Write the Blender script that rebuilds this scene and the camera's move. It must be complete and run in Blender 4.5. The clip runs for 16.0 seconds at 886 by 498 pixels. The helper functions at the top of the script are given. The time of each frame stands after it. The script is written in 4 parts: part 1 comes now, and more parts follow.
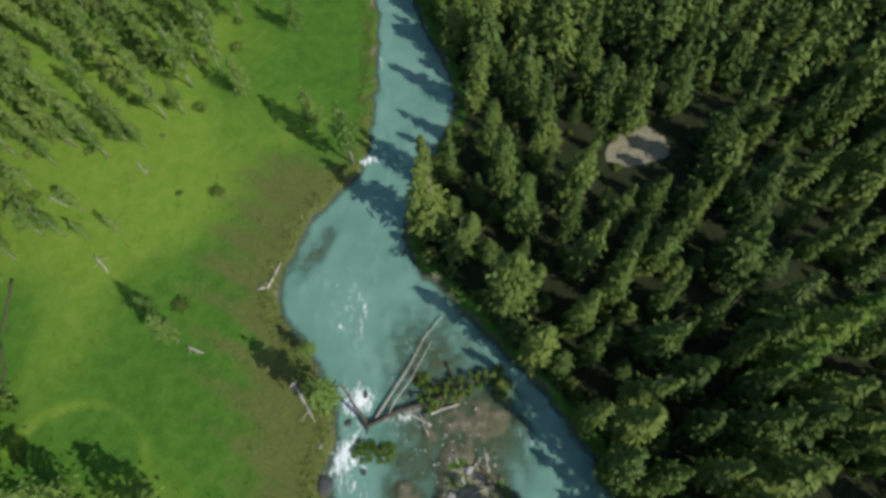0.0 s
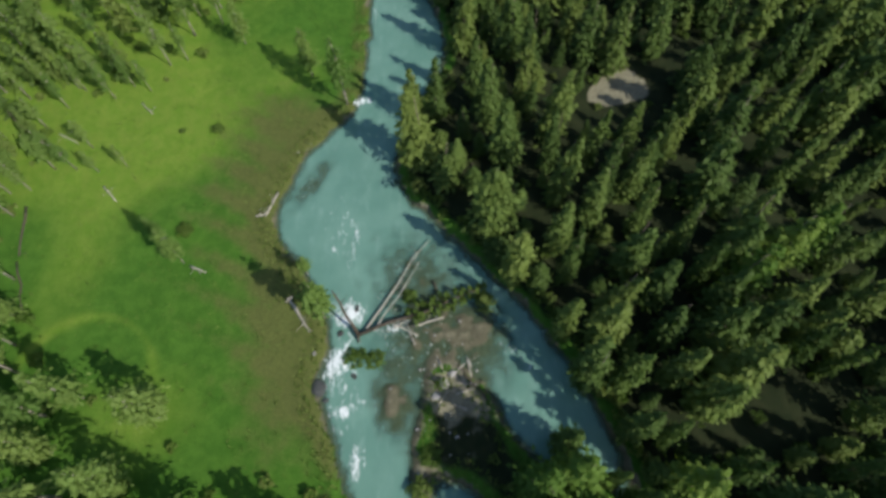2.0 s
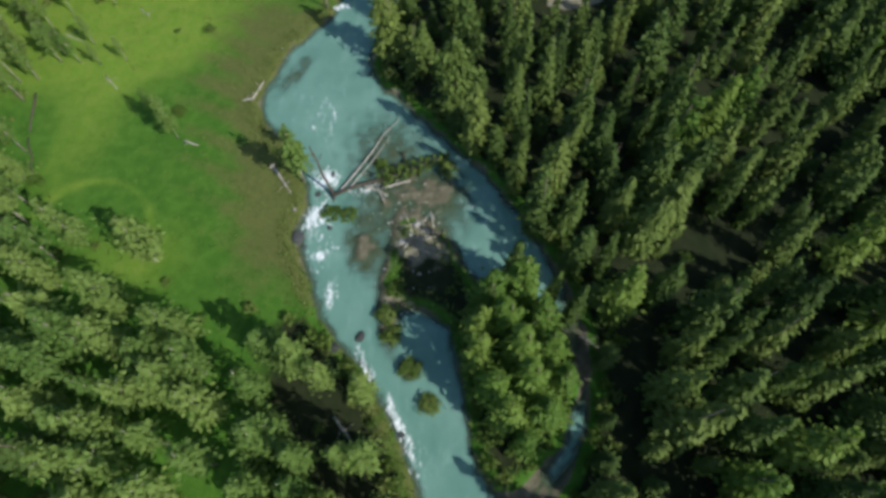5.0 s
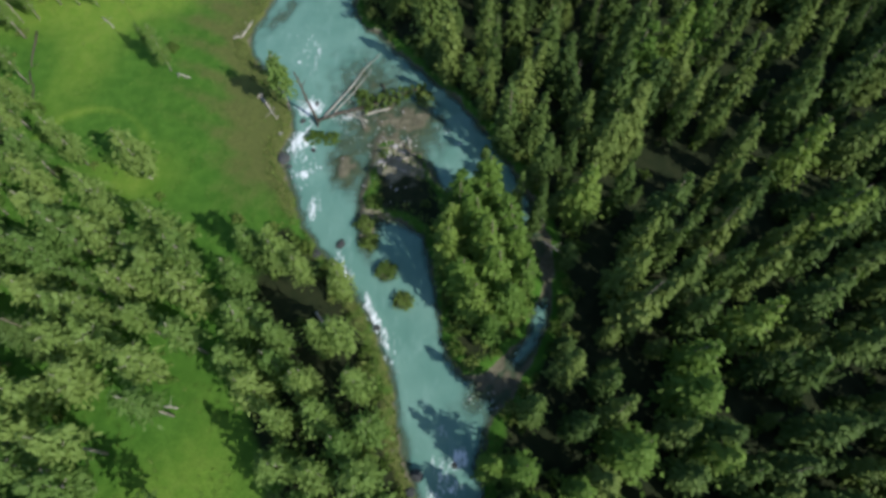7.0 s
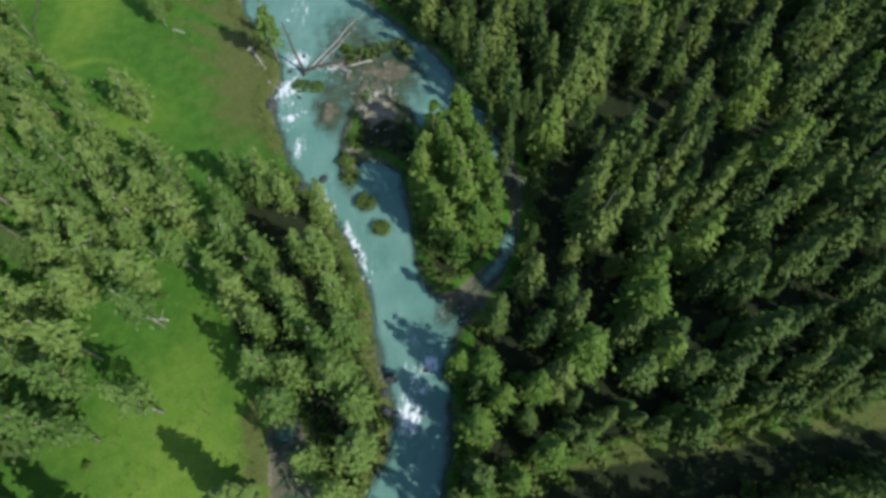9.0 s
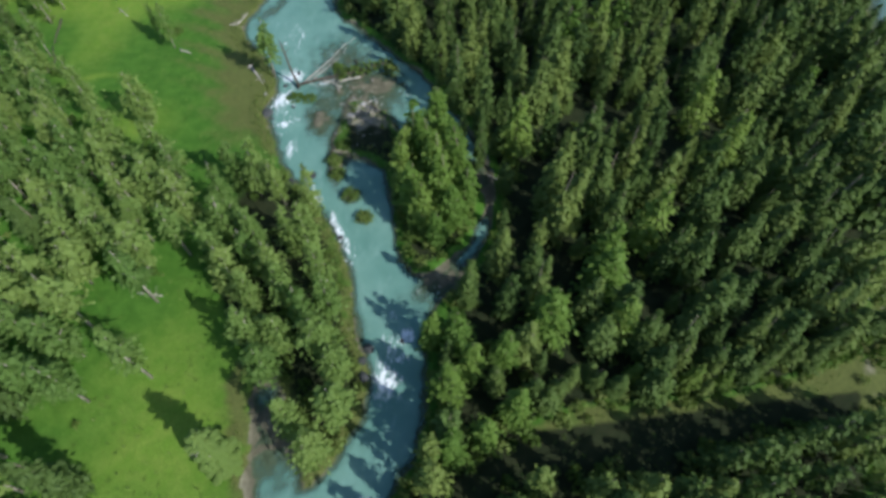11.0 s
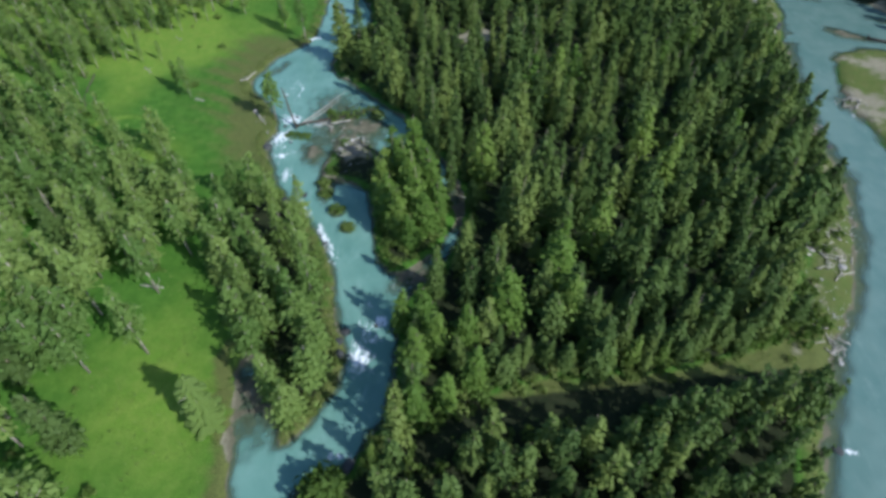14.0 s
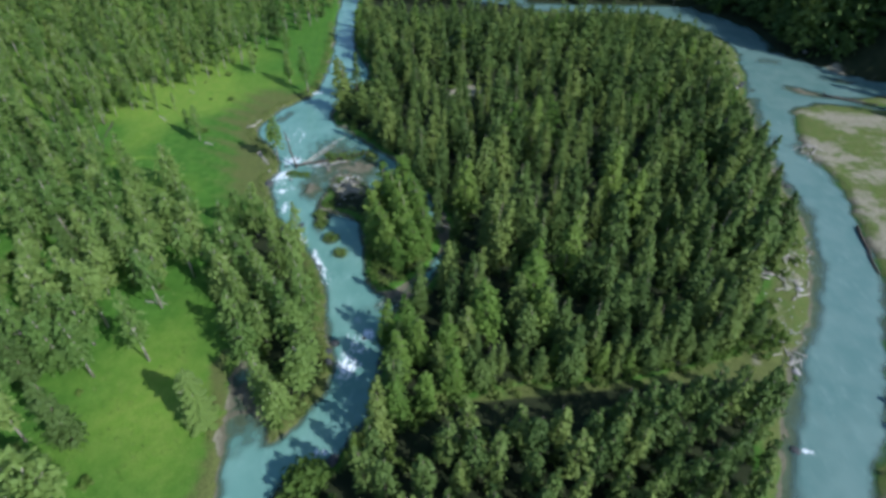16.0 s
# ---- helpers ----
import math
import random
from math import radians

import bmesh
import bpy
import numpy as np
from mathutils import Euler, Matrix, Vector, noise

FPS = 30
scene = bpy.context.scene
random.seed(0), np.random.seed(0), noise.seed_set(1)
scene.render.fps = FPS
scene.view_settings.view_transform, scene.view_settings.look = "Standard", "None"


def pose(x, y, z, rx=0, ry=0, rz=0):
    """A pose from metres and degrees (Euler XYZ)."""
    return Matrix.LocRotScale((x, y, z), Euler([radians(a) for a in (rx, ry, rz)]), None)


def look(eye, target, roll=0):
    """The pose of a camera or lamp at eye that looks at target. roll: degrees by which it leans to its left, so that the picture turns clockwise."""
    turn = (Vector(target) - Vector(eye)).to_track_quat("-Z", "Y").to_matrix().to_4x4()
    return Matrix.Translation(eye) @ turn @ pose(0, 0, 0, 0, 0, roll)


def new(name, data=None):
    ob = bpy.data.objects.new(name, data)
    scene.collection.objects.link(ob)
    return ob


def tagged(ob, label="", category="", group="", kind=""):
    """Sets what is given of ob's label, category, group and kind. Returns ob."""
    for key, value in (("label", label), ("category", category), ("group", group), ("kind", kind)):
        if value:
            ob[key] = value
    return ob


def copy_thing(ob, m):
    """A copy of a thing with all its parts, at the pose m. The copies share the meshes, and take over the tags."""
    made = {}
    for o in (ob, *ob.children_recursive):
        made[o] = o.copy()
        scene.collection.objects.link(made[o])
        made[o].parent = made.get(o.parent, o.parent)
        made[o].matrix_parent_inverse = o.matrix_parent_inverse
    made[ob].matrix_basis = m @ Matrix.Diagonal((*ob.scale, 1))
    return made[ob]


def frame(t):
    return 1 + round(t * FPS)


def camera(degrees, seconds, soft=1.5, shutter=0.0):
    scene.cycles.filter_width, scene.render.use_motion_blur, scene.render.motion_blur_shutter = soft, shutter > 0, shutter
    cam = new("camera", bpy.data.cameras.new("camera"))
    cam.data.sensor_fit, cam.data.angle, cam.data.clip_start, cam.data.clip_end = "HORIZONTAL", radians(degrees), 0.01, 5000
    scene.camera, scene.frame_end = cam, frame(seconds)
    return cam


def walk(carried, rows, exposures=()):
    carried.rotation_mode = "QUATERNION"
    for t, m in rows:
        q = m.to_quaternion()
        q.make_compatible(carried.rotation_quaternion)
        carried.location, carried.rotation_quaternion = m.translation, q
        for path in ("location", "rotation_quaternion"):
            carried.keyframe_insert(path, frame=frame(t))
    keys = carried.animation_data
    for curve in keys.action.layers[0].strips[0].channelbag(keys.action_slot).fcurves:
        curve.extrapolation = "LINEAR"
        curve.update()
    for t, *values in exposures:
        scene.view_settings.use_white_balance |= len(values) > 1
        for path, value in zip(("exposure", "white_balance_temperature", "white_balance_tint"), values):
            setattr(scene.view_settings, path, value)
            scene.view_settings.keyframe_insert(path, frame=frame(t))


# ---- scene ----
cam = camera(78.4, 16.0, soft=3.6)
METRES, EYE, TILT, LEAN, TURN = 110.0, 77.0, -63.0, 0.0, 0.0
ROWS = [
    (0.0, 0.0, 0.0, 0.0, 0.0, 0.0, -0.0),
    (0.5, 0.0058, -0.0087, -0.02, 0.15, -0.07, -0.01),
    (1.0, 0.011, -0.0196, -0.0422, 0.22, -0.19, 0.0),
    (1.5, 0.0177, -0.0322, -0.0674, 0.37, -0.45, 0.05),
    (2.0, 0.0244, -0.0461, -0.0972, 0.44, -0.53, 0.0),
    (2.5, 0.0322, -0.0609, -0.1285, 0.53, -0.64, 0.02),
    (3.0, 0.0411, -0.0762, -0.1603, 0.58, -0.67, 0.05),
    (3.5, 0.0492, -0.091, -0.1937, 0.57, -0.68, 0.06),
    (4.0, 0.0579, -0.1053, -0.2255, 0.55, -0.7, 0.04),
    (6.5, 0.0984, -0.1773, -0.3805, 0.18, -0.73, 0.13),
    (7.0, 0.1071, -0.1913, -0.4089, 0.15, -0.85, 0.11),
    (7.5, 0.1143, -0.2051, -0.4383, 0.04, -0.92, 0.09),
    (8.0, 0.1221, -0.2187, -0.4675, -0.06, -0.93, 0.07),
    (8.5, 0.1299, -0.2326, -0.4947, -0.16, -0.99, 0.04),
    (9.0, 0.1378, -0.2456, -0.5223, -0.22, 0.2, 0.03),
    (11.5, 0.1717, -0.3102, -0.6588, -0.73, 7.96, -0.22),
    (12.0, 0.1786, -0.3226, -0.6851, -0.78, 9.55, -0.25),
    (12.5, 0.1858, -0.3349, -0.7113, -0.81, 11.14, -0.29),
    (13.0, 0.1928, -0.3471, -0.7368, -0.84, 12.71, -0.31),
    (13.5, 0.1995, -0.359, -0.7623, -0.88, 14.34, -0.35),
    (14.0, 0.2064, -0.3707, -0.7872, -0.91, 16.03, -0.4),
    (14.5, 0.213, -0.3827, -0.8118, -0.95, 17.73, -0.44),
    (15.0, 0.2191, -0.3943, -0.8355, -1.01, 19.43, -0.48),
    (15.5, 0.2255, -0.4055, -0.8575, -1.04, 21.08, -0.51),
    (16.0, 0.232, -0.4161, -0.8789, -1.06, 22.83, -0.57),
]
walk(cam, [(t, pose(0, 0, EYE, TILT, LEAN, TURN) @ pose(METRES * x, METRES * y, METRES * z, 90 + pitch, roll, yaw)) for t, x, y, z, yaw, pitch, roll in ROWS],
     exposures=[(0.0, 0.09, 6260, 10), (4.0, 0.13, 6080, 11), (9.0, 0.23, 5800, 12), (12.0, 0.30, 5600, 13), (16.0, 0.39, 5320, 15)])

# ---- light ----
SUN_AZ, SUN_EL = -35.0, 37.5          # degrees: from +x towards +y, and above the horizon
world = bpy.data.worlds.new("sky")
scene.world = world
world.use_nodes = True
wn = world.node_tree
sky = wn.nodes.new("ShaderNodeTexSky")
sky.sky_type = "NISHITA"
sky.sun_disc = False
sky.sun_elevation = radians(SUN_EL)
sky.sun_rotation = radians(90 - SUN_AZ)
wn.nodes["Background"].inputs[1].default_value = 0.115
wn.links.new(sky.outputs[0], wn.nodes["Background"].inputs[0])
sun_data = bpy.data.lights.new("sun", "SUN")
sun_data.energy, sun_data.angle, sun_data.color = 4.1, radians(0.5), (1.0, 0.94, 0.82)
sun = new("sun", sun_data)
sun.matrix_world = look((math.cos(radians(SUN_AZ)) * math.cos(radians(SUN_EL)) * 300,
                         math.sin(radians(SUN_AZ)) * math.cos(radians(SUN_EL)) * 300,
                         math.sin(radians(SUN_EL)) * 300), (0, 0, 0))
scene.view_settings.exposure = 0.0


# ---- materials ----
def material(name):
    m = bpy.data.materials.new(name)
    m.use_nodes = True
    return m, m.node_tree, m.node_tree.nodes["Principled BSDF"]


def node(nt, kind, **inputs):
    n = nt.nodes.new(kind)
    for key, value in inputs.items():
        n.inputs[key.replace("_", " ")].default_value = value
    return n


def noise_tex(nt, scale, detail=4.0, rough=0.6, vector=None):
    n = node(nt, "ShaderNodeTexNoise", Scale=scale, Detail=detail, Roughness=rough)
    if vector is not None:
        nt.links.new(vector, n.inputs["Vector"])
    return n.outputs["Fac"]


def ramp(nt, fac, stops):
    r = nt.nodes.new("ShaderNodeValToRGB")
    while len(r.color_ramp.elements) < len(stops):
        r.color_ramp.elements.new(0.5)
    for e, (p, c) in zip(r.color_ramp.elements, stops):
        e.position, e.color = p, (*c, 1)
    nt.links.new(fac, r.inputs[0])
    return r.outputs[0]


def mix(nt, fac, a, b, mode="MIX"):
    m = nt.nodes.new("ShaderNodeMix")
    m.data_type, m.blend_type = "RGBA", mode
    for socket, value in ((m.inputs[0], fac), (m.inputs[6], a), (m.inputs[7], b)):
        if isinstance(value, (int, float)):
            socket.default_value = value
        elif isinstance(value, tuple):
            socket.default_value = (*value, 1)
        else:
            nt.links.new(value, socket)
    return m.outputs[2]


def maths(nt, op, a, b=0.0, clamp=False):
    m = nt.nodes.new("ShaderNodeMath")
    m.operation, m.use_clamp = op, clamp
    for socket, value in zip(m.inputs, (a, b)):
        if isinstance(value, (int, float)):
            socket.default_value = value
        else:
            nt.links.new(value, socket)
    return m.outputs[0]


def span(nt, value, low, high):
    m = nt.nodes.new("ShaderNodeMapRange")
    m.interpolation_type = "SMOOTHSTEP"
    m.inputs["From Min"].default_value, m.inputs["From Max"].default_value = low, high
    nt.links.new(value, m.inputs["Value"])
    return m.outputs[0]


def attribute(nt, name):
    a = nt.nodes.new("ShaderNodeAttribute")
    a.attribute_name = name
    return a.outputs["Fac"]


def bump(nt, bsdf, height, strength, distance):
    b = node(nt, "ShaderNodeBump", Strength=strength, Distance=distance)
    nt.links.new(height, b.inputs["Height"])
    nt.links.new(b.outputs[0], bsdf.inputs["Normal"])


def place(nt):
    return nt.nodes.new("ShaderNodeNewGeometry").outputs["Position"]


def foliage(name, stops, leaf_glow=0.25):
    """Needles or leaves: one tone for each tree, mottled along the crown, with some light passing through."""
    m, nt, bsdf = material(name)
    info = nt.nodes.new("ShaderNodeObjectInfo")
    tone = maths(nt, "FRACT", maths(nt, "ADD", info.outputs["Random"], attribute(nt, "tint")))
    mottle = noise_tex(nt, 1.3, 3.0, 0.6, place(nt))
    leaf = noise_tex(nt, 9.0, 2.0, 0.6, place(nt))
    col = ramp(nt, maths(nt, "ADD", maths(nt, "MULTIPLY", tone, 0.68), maths(nt, "MULTIPLY", mottle, 0.32)), stops)
    col = mix(nt, span(nt, leaf, 0.35, 0.75), col, mix(nt, 1.0, col, (1.28, 1.26, 1.1), "MULTIPLY"))
    nt.links.new(col, bsdf.inputs["Base Color"])
    bsdf.inputs["Roughness"].default_value = 0.6
    bsdf.inputs["Specular IOR Level"].default_value = 0.12
    glow = nt.nodes.new("ShaderNodeBsdfTranslucent")
    nt.links.new(mix(nt, 1.0, col, (1.3, 1.5, 0.7), "MULTIPLY"), glow.inputs["Color"])
    both = nt.nodes.new("ShaderNodeMixShader")
    both.inputs[0].default_value = leaf_glow
    nt.links.new(bsdf.outputs[0], both.inputs[1])
    nt.links.new(glow.outputs[0], both.inputs[2])
    nt.links.new(both.outputs[0], nt.nodes["Material Output"].inputs["Surface"])
    return m


NEEDLES = foliage("spruce_needles", [(0.15, (0.051, 0.088, 0.022)), (0.5, (0.083, 0.132, 0.032)), (0.85, (0.137, 0.184, 0.044))], 0.2)
PINE = foliage("pine_needles", [(0.15, (0.094, 0.164, 0.038)), (0.5, (0.136, 0.206, 0.050)), (0.85, (0.176, 0.244, 0.064))], 0.33)
LARCH = foliage("larch_needles", [(0.15, (0.080, 0.148, 0.026)), (0.5, (0.114, 0.188, 0.034)), (0.85, (0.158, 0.226, 0.046))], 0.3)
SHRUB = foliage("shrub_leaves", [(0.15, (0.072, 0.122, 0.024)), (0.5, (0.108, 0.162, 0.034)), (0.85, (0.155, 0.195, 0.055))], 0.3)


def bark_material(name, dark, pale):
    m, nt, bsdf = material(name)
    grain = noise_tex(nt, 14.0, 5.0, 0.7, place(nt))
    patch = noise_tex(nt, 1.5, 3.0, 0.5, place(nt))
    col = mix(nt, span(nt, grain, 0.3, 0.7), dark, pale)
    col = mix(nt, span(nt, patch, 0.45, 0.7), col, mix(nt, 1.0, col, (0.6, 0.62, 0.6), "MULTIPLY"))
    nt.links.new(col, bsdf.inputs["Base Color"])
    bsdf.inputs["Roughness"].default_value = 0.85
    bump(nt, bsdf, grain, 0.5, 0.03)
    return m


BARK = bark_material("bark", (0.10, 0.075, 0.05), (0.26, 0.21, 0.16))
PALEBARK = bark_material("pale_bark", (0.22, 0.19, 0.15), (0.48, 0.43, 0.35))
DEADWOOD = bark_material("bleached_wood", (0.30, 0.26, 0.21), (0.58, 0.54, 0.46))
WETWOOD = bark_material("wet_wood", (0.045, 0.035, 0.025), (0.13, 0.10, 0.07))


def stone_material(name, a, b):
    m, nt, bsdf = material(name)
    info = nt.nodes.new("ShaderNodeObjectInfo")
    grain = noise_tex(nt, 6.0, 6.0, 0.65, place(nt))
    col = mix(nt, maths(nt, "ADD", maths(nt, "MULTIPLY", grain, 0.7), maths(nt, "MULTIPLY", info.outputs["Random"], 0.4)), a, b)
    nt.links.new(col, bsdf.inputs["Base Color"])
    bsdf.inputs["Roughness"].default_value = 0.85
    bsdf.inputs["Specular IOR Level"].default_value = 0.2
    bump(nt, bsdf, grain, 0.4, 0.05)
    return m


STONE = stone_material("river_stone", (0.16, 0.15, 0.14), (0.48, 0.46, 0.42))
WETSTONE = stone_material("wet_stone", (0.028, 0.031, 0.031), (0.085, 0.090, 0.085))


def ground_material():
    m, nt, bsdf = material("ground_cover")
    p = place(nt)
    fine, mid, broad = noise_tex(nt, 4.0, 5.0, 0.7, p), noise_tex(nt, 0.45, 5.0, 0.6, p), noise_tex(nt, 0.06, 3.0, 0.5, p)
    # meadow grass: lush, yellowing and brown turf
    lush = mix(nt, span(nt, mid, 0.35, 0.65), (0.058, 0.150, 0.016), (0.082, 0.188, 0.022))
    sere = mix(nt, span(nt, mid, 0.3, 0.7), (0.142, 0.258, 0.026), (0.190, 0.280, 0.040))
    turf = mix(nt, span(nt, fine, 0.3, 0.7), (0.100, 0.118, 0.034), (0.135, 0.160, 0.042))
    grass = mix(nt, span(nt, maths(nt, "ADD", attribute(nt, "sere"), maths(nt, "MULTIPLY", maths(nt, "SUBTRACT", broad, 0.5), 0.8)), 0.15, 0.85), lush, sere)
    grass = mix(nt, span(nt, maths(nt, "ADD", attribute(nt, "turf"), maths(nt, "MULTIPLY", maths(nt, "SUBTRACT", mid, 0.5), 0.9)), 0.25, 0.95), grass, turf)
    grass = mix(nt, span(nt, fine, 0.25, 0.8), mix(nt, 1.0, grass, (0.72, 0.74, 0.7), "MULTIPLY"), mix(nt, 1.0, grass, (1.15, 1.12, 1.1), "MULTIPLY"))
    # forest floor: litter, moss and low scrub; also painted shade in the clearing's south
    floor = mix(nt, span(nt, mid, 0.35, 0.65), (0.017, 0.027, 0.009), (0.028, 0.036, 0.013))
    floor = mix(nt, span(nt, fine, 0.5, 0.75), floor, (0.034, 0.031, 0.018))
    # gravel and sand
    cells = node(nt, "ShaderNodeTexVoronoi", Scale=2.6)
    nt.links.new(p, cells.inputs["Vector"])
    gravel = mix(nt, span(nt, fine, 0.3, 0.7), (0.165, 0.150, 0.092), (0.285, 0.265, 0.170))
    gravel = mix(nt, 0.35, gravel, mix(nt, cells.outputs["Color"], (0.15, 0.14, 0.10), (0.42, 0.395, 0.28)))
    parts = nt.nodes.new("ShaderNodeSeparateXYZ")      # stones stay damp close to the water line
    nt.links.new(p, parts.inputs[0])
    damp = maths(nt, "SUBTRACT", 1.0, span(nt, maths(nt, "ADD", parts.outputs["Z"], maths(nt, "MULTIPLY", mid, 0.3)), -0.1, 0.22))
    gravel = mix(nt, damp, gravel, mix(nt, 1.0, gravel, (0.52, 0.52, 0.50), "MULTIPLY"))
    col = mix(nt, span(nt, maths(nt, "ADD", attribute(nt, "wood_and_shade"), maths(nt, "MULTIPLY", maths(nt, "SUBTRACT", mid, 0.5), 0.6)), 0.3, 0.7), grass, floor)
    col = mix(nt, span(nt, maths(nt, "ADD", attribute(nt, "gravel"), maths(nt, "MULTIPLY", maths(nt, "SUBTRACT", mid, 0.5), 0.7)), 0.35, 0.65), col, gravel)
    nt.links.new(col, bsdf.inputs["Base Color"])
    bsdf.inputs["Roughness"].default_value = 0.92
    bsdf.inputs["Specular IOR Level"].default_value = 0.15
    bump(nt, bsdf, fine, 0.6, 0.25)
    return m


def water_material(name, deep, pale, light):
    """Milky glacier water: clearer where it runs thin over gravel, white where it breaks."""
    m, nt, bsdf = material(name)
    p = place(nt)
    stretch = nt.nodes.new("ShaderNodeMapping")
    stretch.inputs["Scale"].default_value = (1.0, 0.38, 1.0)
    stretch.inputs["Rotation"].default_value = (0, 0, radians(-12))
    nt.links.new(p, stretch.inputs["Vector"])
    ripple, streak, broad = noise_tex(nt, 2.2, 5.0, 0.65, stretch.outputs[0]), noise_tex(nt, 0.7, 4.0, 0.6, stretch.outputs[0]), noise_tex(nt, 0.12, 3.0, 0.5, p)
    col = mix(nt, span(nt, broad, 0.3, 0.7), deep, pale)
    col = mix(nt, span(nt, streak, 0.50, 0.85), col, light)
    spray = noise_tex(nt, 1.1, 6.0, 0.75, stretch.outputs[0])
    froth = maths(nt, "ADD", attribute(nt, "foam"), maths(nt, "MULTIPLY", maths(nt, "SUBTRACT", maths(nt, "ADD", maths(nt, "MULTIPLY", spray, 0.6), maths(nt, "MULTIPLY", ripple, 0.4)), 0.5), 3.2))
    white = maths(nt, "MULTIPLY", span(nt, froth, 0.45, 1.0), span(nt, attribute(nt, "foam"), 0.12, 0.35))
    col = mix(nt, white, col, (0.80, 0.84, 0.83))
    nt.links.new(col, bsdf.inputs["Base Color"])
    bsdf.inputs["IOR"].default_value = 1.33
    nt.links.new(maths(nt, "ADD", maths(nt, "MULTIPLY", white, 0.6), 0.14), bsdf.inputs["Roughness"])
    bump(nt, bsdf, maths(nt, "ADD", ripple, maths(nt, "MULTIPLY", streak, 0.6)), 0.3, 0.15)
    clear = nt.nodes.new("ShaderNodeBsdfTransparent")
    clear.inputs["Color"].default_value = (0.72, 0.86, 0.80, 1)
    both = nt.nodes.new("ShaderNodeMixShader")
    nt.links.new(maths(nt, "MAXIMUM", span(nt, attribute(nt, "depth"), 0.0, 0.75), white), both.inputs[0])
    nt.links.new(clear.outputs[0], both.inputs[1])
    nt.links.new(bsdf.outputs[0], both.inputs[2])
    nt.links.new(both.outputs[0], nt.nodes["Material Output"].inputs["Surface"])
    return m


GROUND = ground_material()
WATER = water_material("glacier_water", (0.122, 0.250, 0.196), (0.164, 0.302, 0.240), (0.204, 0.344, 0.284))
WIDE_WATER = water_material("silty_glacier_water", (0.104, 0.186, 0.158), (0.142, 0.224, 0.190), (0.166, 0.254, 0.218))


# ---- plan of the valley floor (x, y in metres) ----
MAIN_LEFT = [(-24, 190), (-20, 151), (-18, 124), (-14.5, 97), (-13.5, 78), (-13.8, 58), (-17, 52), (-21, 46.7), (-24, 40.3), (-25.8, 33.5),
             (-25.2, 28.5), (-21.9, 24.4), (-17, 17), (-15.3, 11.7), (-16.5, 5), (-14, -0.8), (-11.5, -7.6), (-8.7, -12.3), (-5, -16),
             (-1.9, -20.8), (2.2, -28.7), (4, -34), (5.2, -41), (7.6, -48), (8, -52), (6, -58), (2.4, -62.6), (1.4, -63.6), (0.6, -60.5), (-1.2, -55.5), (-3.4, -50.8), (-7.6, -49.5), (-8.2, -55), (-6.6, -62),
             (-5.2, -68), (-5, -74), (-12, -90), (-30, -120), (-60, -160)]
MAIN_RIGHT = [(-10, 190), (-10, 151), (-8, 124), (-5, 97), (0, 83), (2.5, 75), (2.5, 66), (-1, 57), (-4.5, 49), (-5.5, 41), (-1.8, 35), (4.4, 28.8), (10.8, 21.8), (17.8, 13.4),
              (22.4, 5.6), (26.5, -2.5), (28.8, -12), (28.2, -22), (24.6, -30), (20.4, -36.2), (17.6, -41), (17, -47), (17.6, -51), (16.6, -58), (14.4, -63), (11, -67.5),
              (5, -71), (3, -80), (-2, -95), (-16, -125), (-40, -165)]
ISLAND = [(1.5, 7.2), (5.5, 6), (9, 2), (11.5, -2.5), (15, -5.8), (20, -6), (24, -10), (26, -16), (24, -24), (19, -30), (14.5, -31.5), (12, -26), (11, -19), (9.5, -12), (6.5, -7.5), (2, -6.5),
          (-0.5, -3.5), (0, 1), (0.3, 5)]
EAST_LEFT = [(10, -160), (45, -110), (72, -73), (79, -61), (86, -49), (95.5, -37), (105, -19), (110, -5), (112, 7), (115.5, 27), (125, 58), (136, 85),
             (140, 112), (128, 138), (108, 149), (82, 146), (40, 160)]
EAST_RIGHT = [(40, -165), (70, -105), (86.5, -72), (93, -64), (100, -54), (112, -34), (117, -24), (122, -9), (127, 10), (128, 30), (137, 53), (150, 92),
              (156, 125), (142, 152), (110, 159), (82, 156), (40, 172)]
MEADOW = [(-14, 125), (-26, 118), (-38, 92), (-41, 77), (-46, 65), (-57, 57), (-69, 52), (-62, 44), (-67, 34), (-65, 27), (-60, 15), (-55, 8), (-46, 5), (-37, 0),
          (-29, -6), (-27, -12), (-22, -8), (-13, -8), (-9, 0), (-14, 15), (-18, 26), (-18, 44), (-10, 60)]
GLADE = [(-39, -37), (-20, -34.5), (-17, -37), (-11.5, -44), (-7.5, -54), (-3, -64), (-4, -76), (-10, -100), (-28, -104), (-22, -82), (-21.5, -72), (-26, -63.5), (-36, -61.5),
         (-36, -59.5), (-30, -57), (-28.5, -51), (-32, -44), (-37, -40)]
PATH_STRIP = [(20, -61), (27, -57.8), (33.6, -54.6), (40, -53), (50, -52.4), (57, -52), (65, -50), (75, -46.8), (84, -42), (90, -46), (83, -53.5), (74, -56.6), (66, -57.6), (60, -58.5), (54, -60.6), (49, -63.4), (44, -63.8), (38, -63), (32, -63.4),
              (26, -66), (20, -69)]
BRAID = [(134, 84), (146, 108), (157, 98), (168, 85), (182, 78), (205, 72), (205, 42), (172, 49), (160, 53.5), (148, 56), (136, 54)]
SCREE = [(28, 56), (33, 65), (36, 66), (40, 59), (36, 56)]
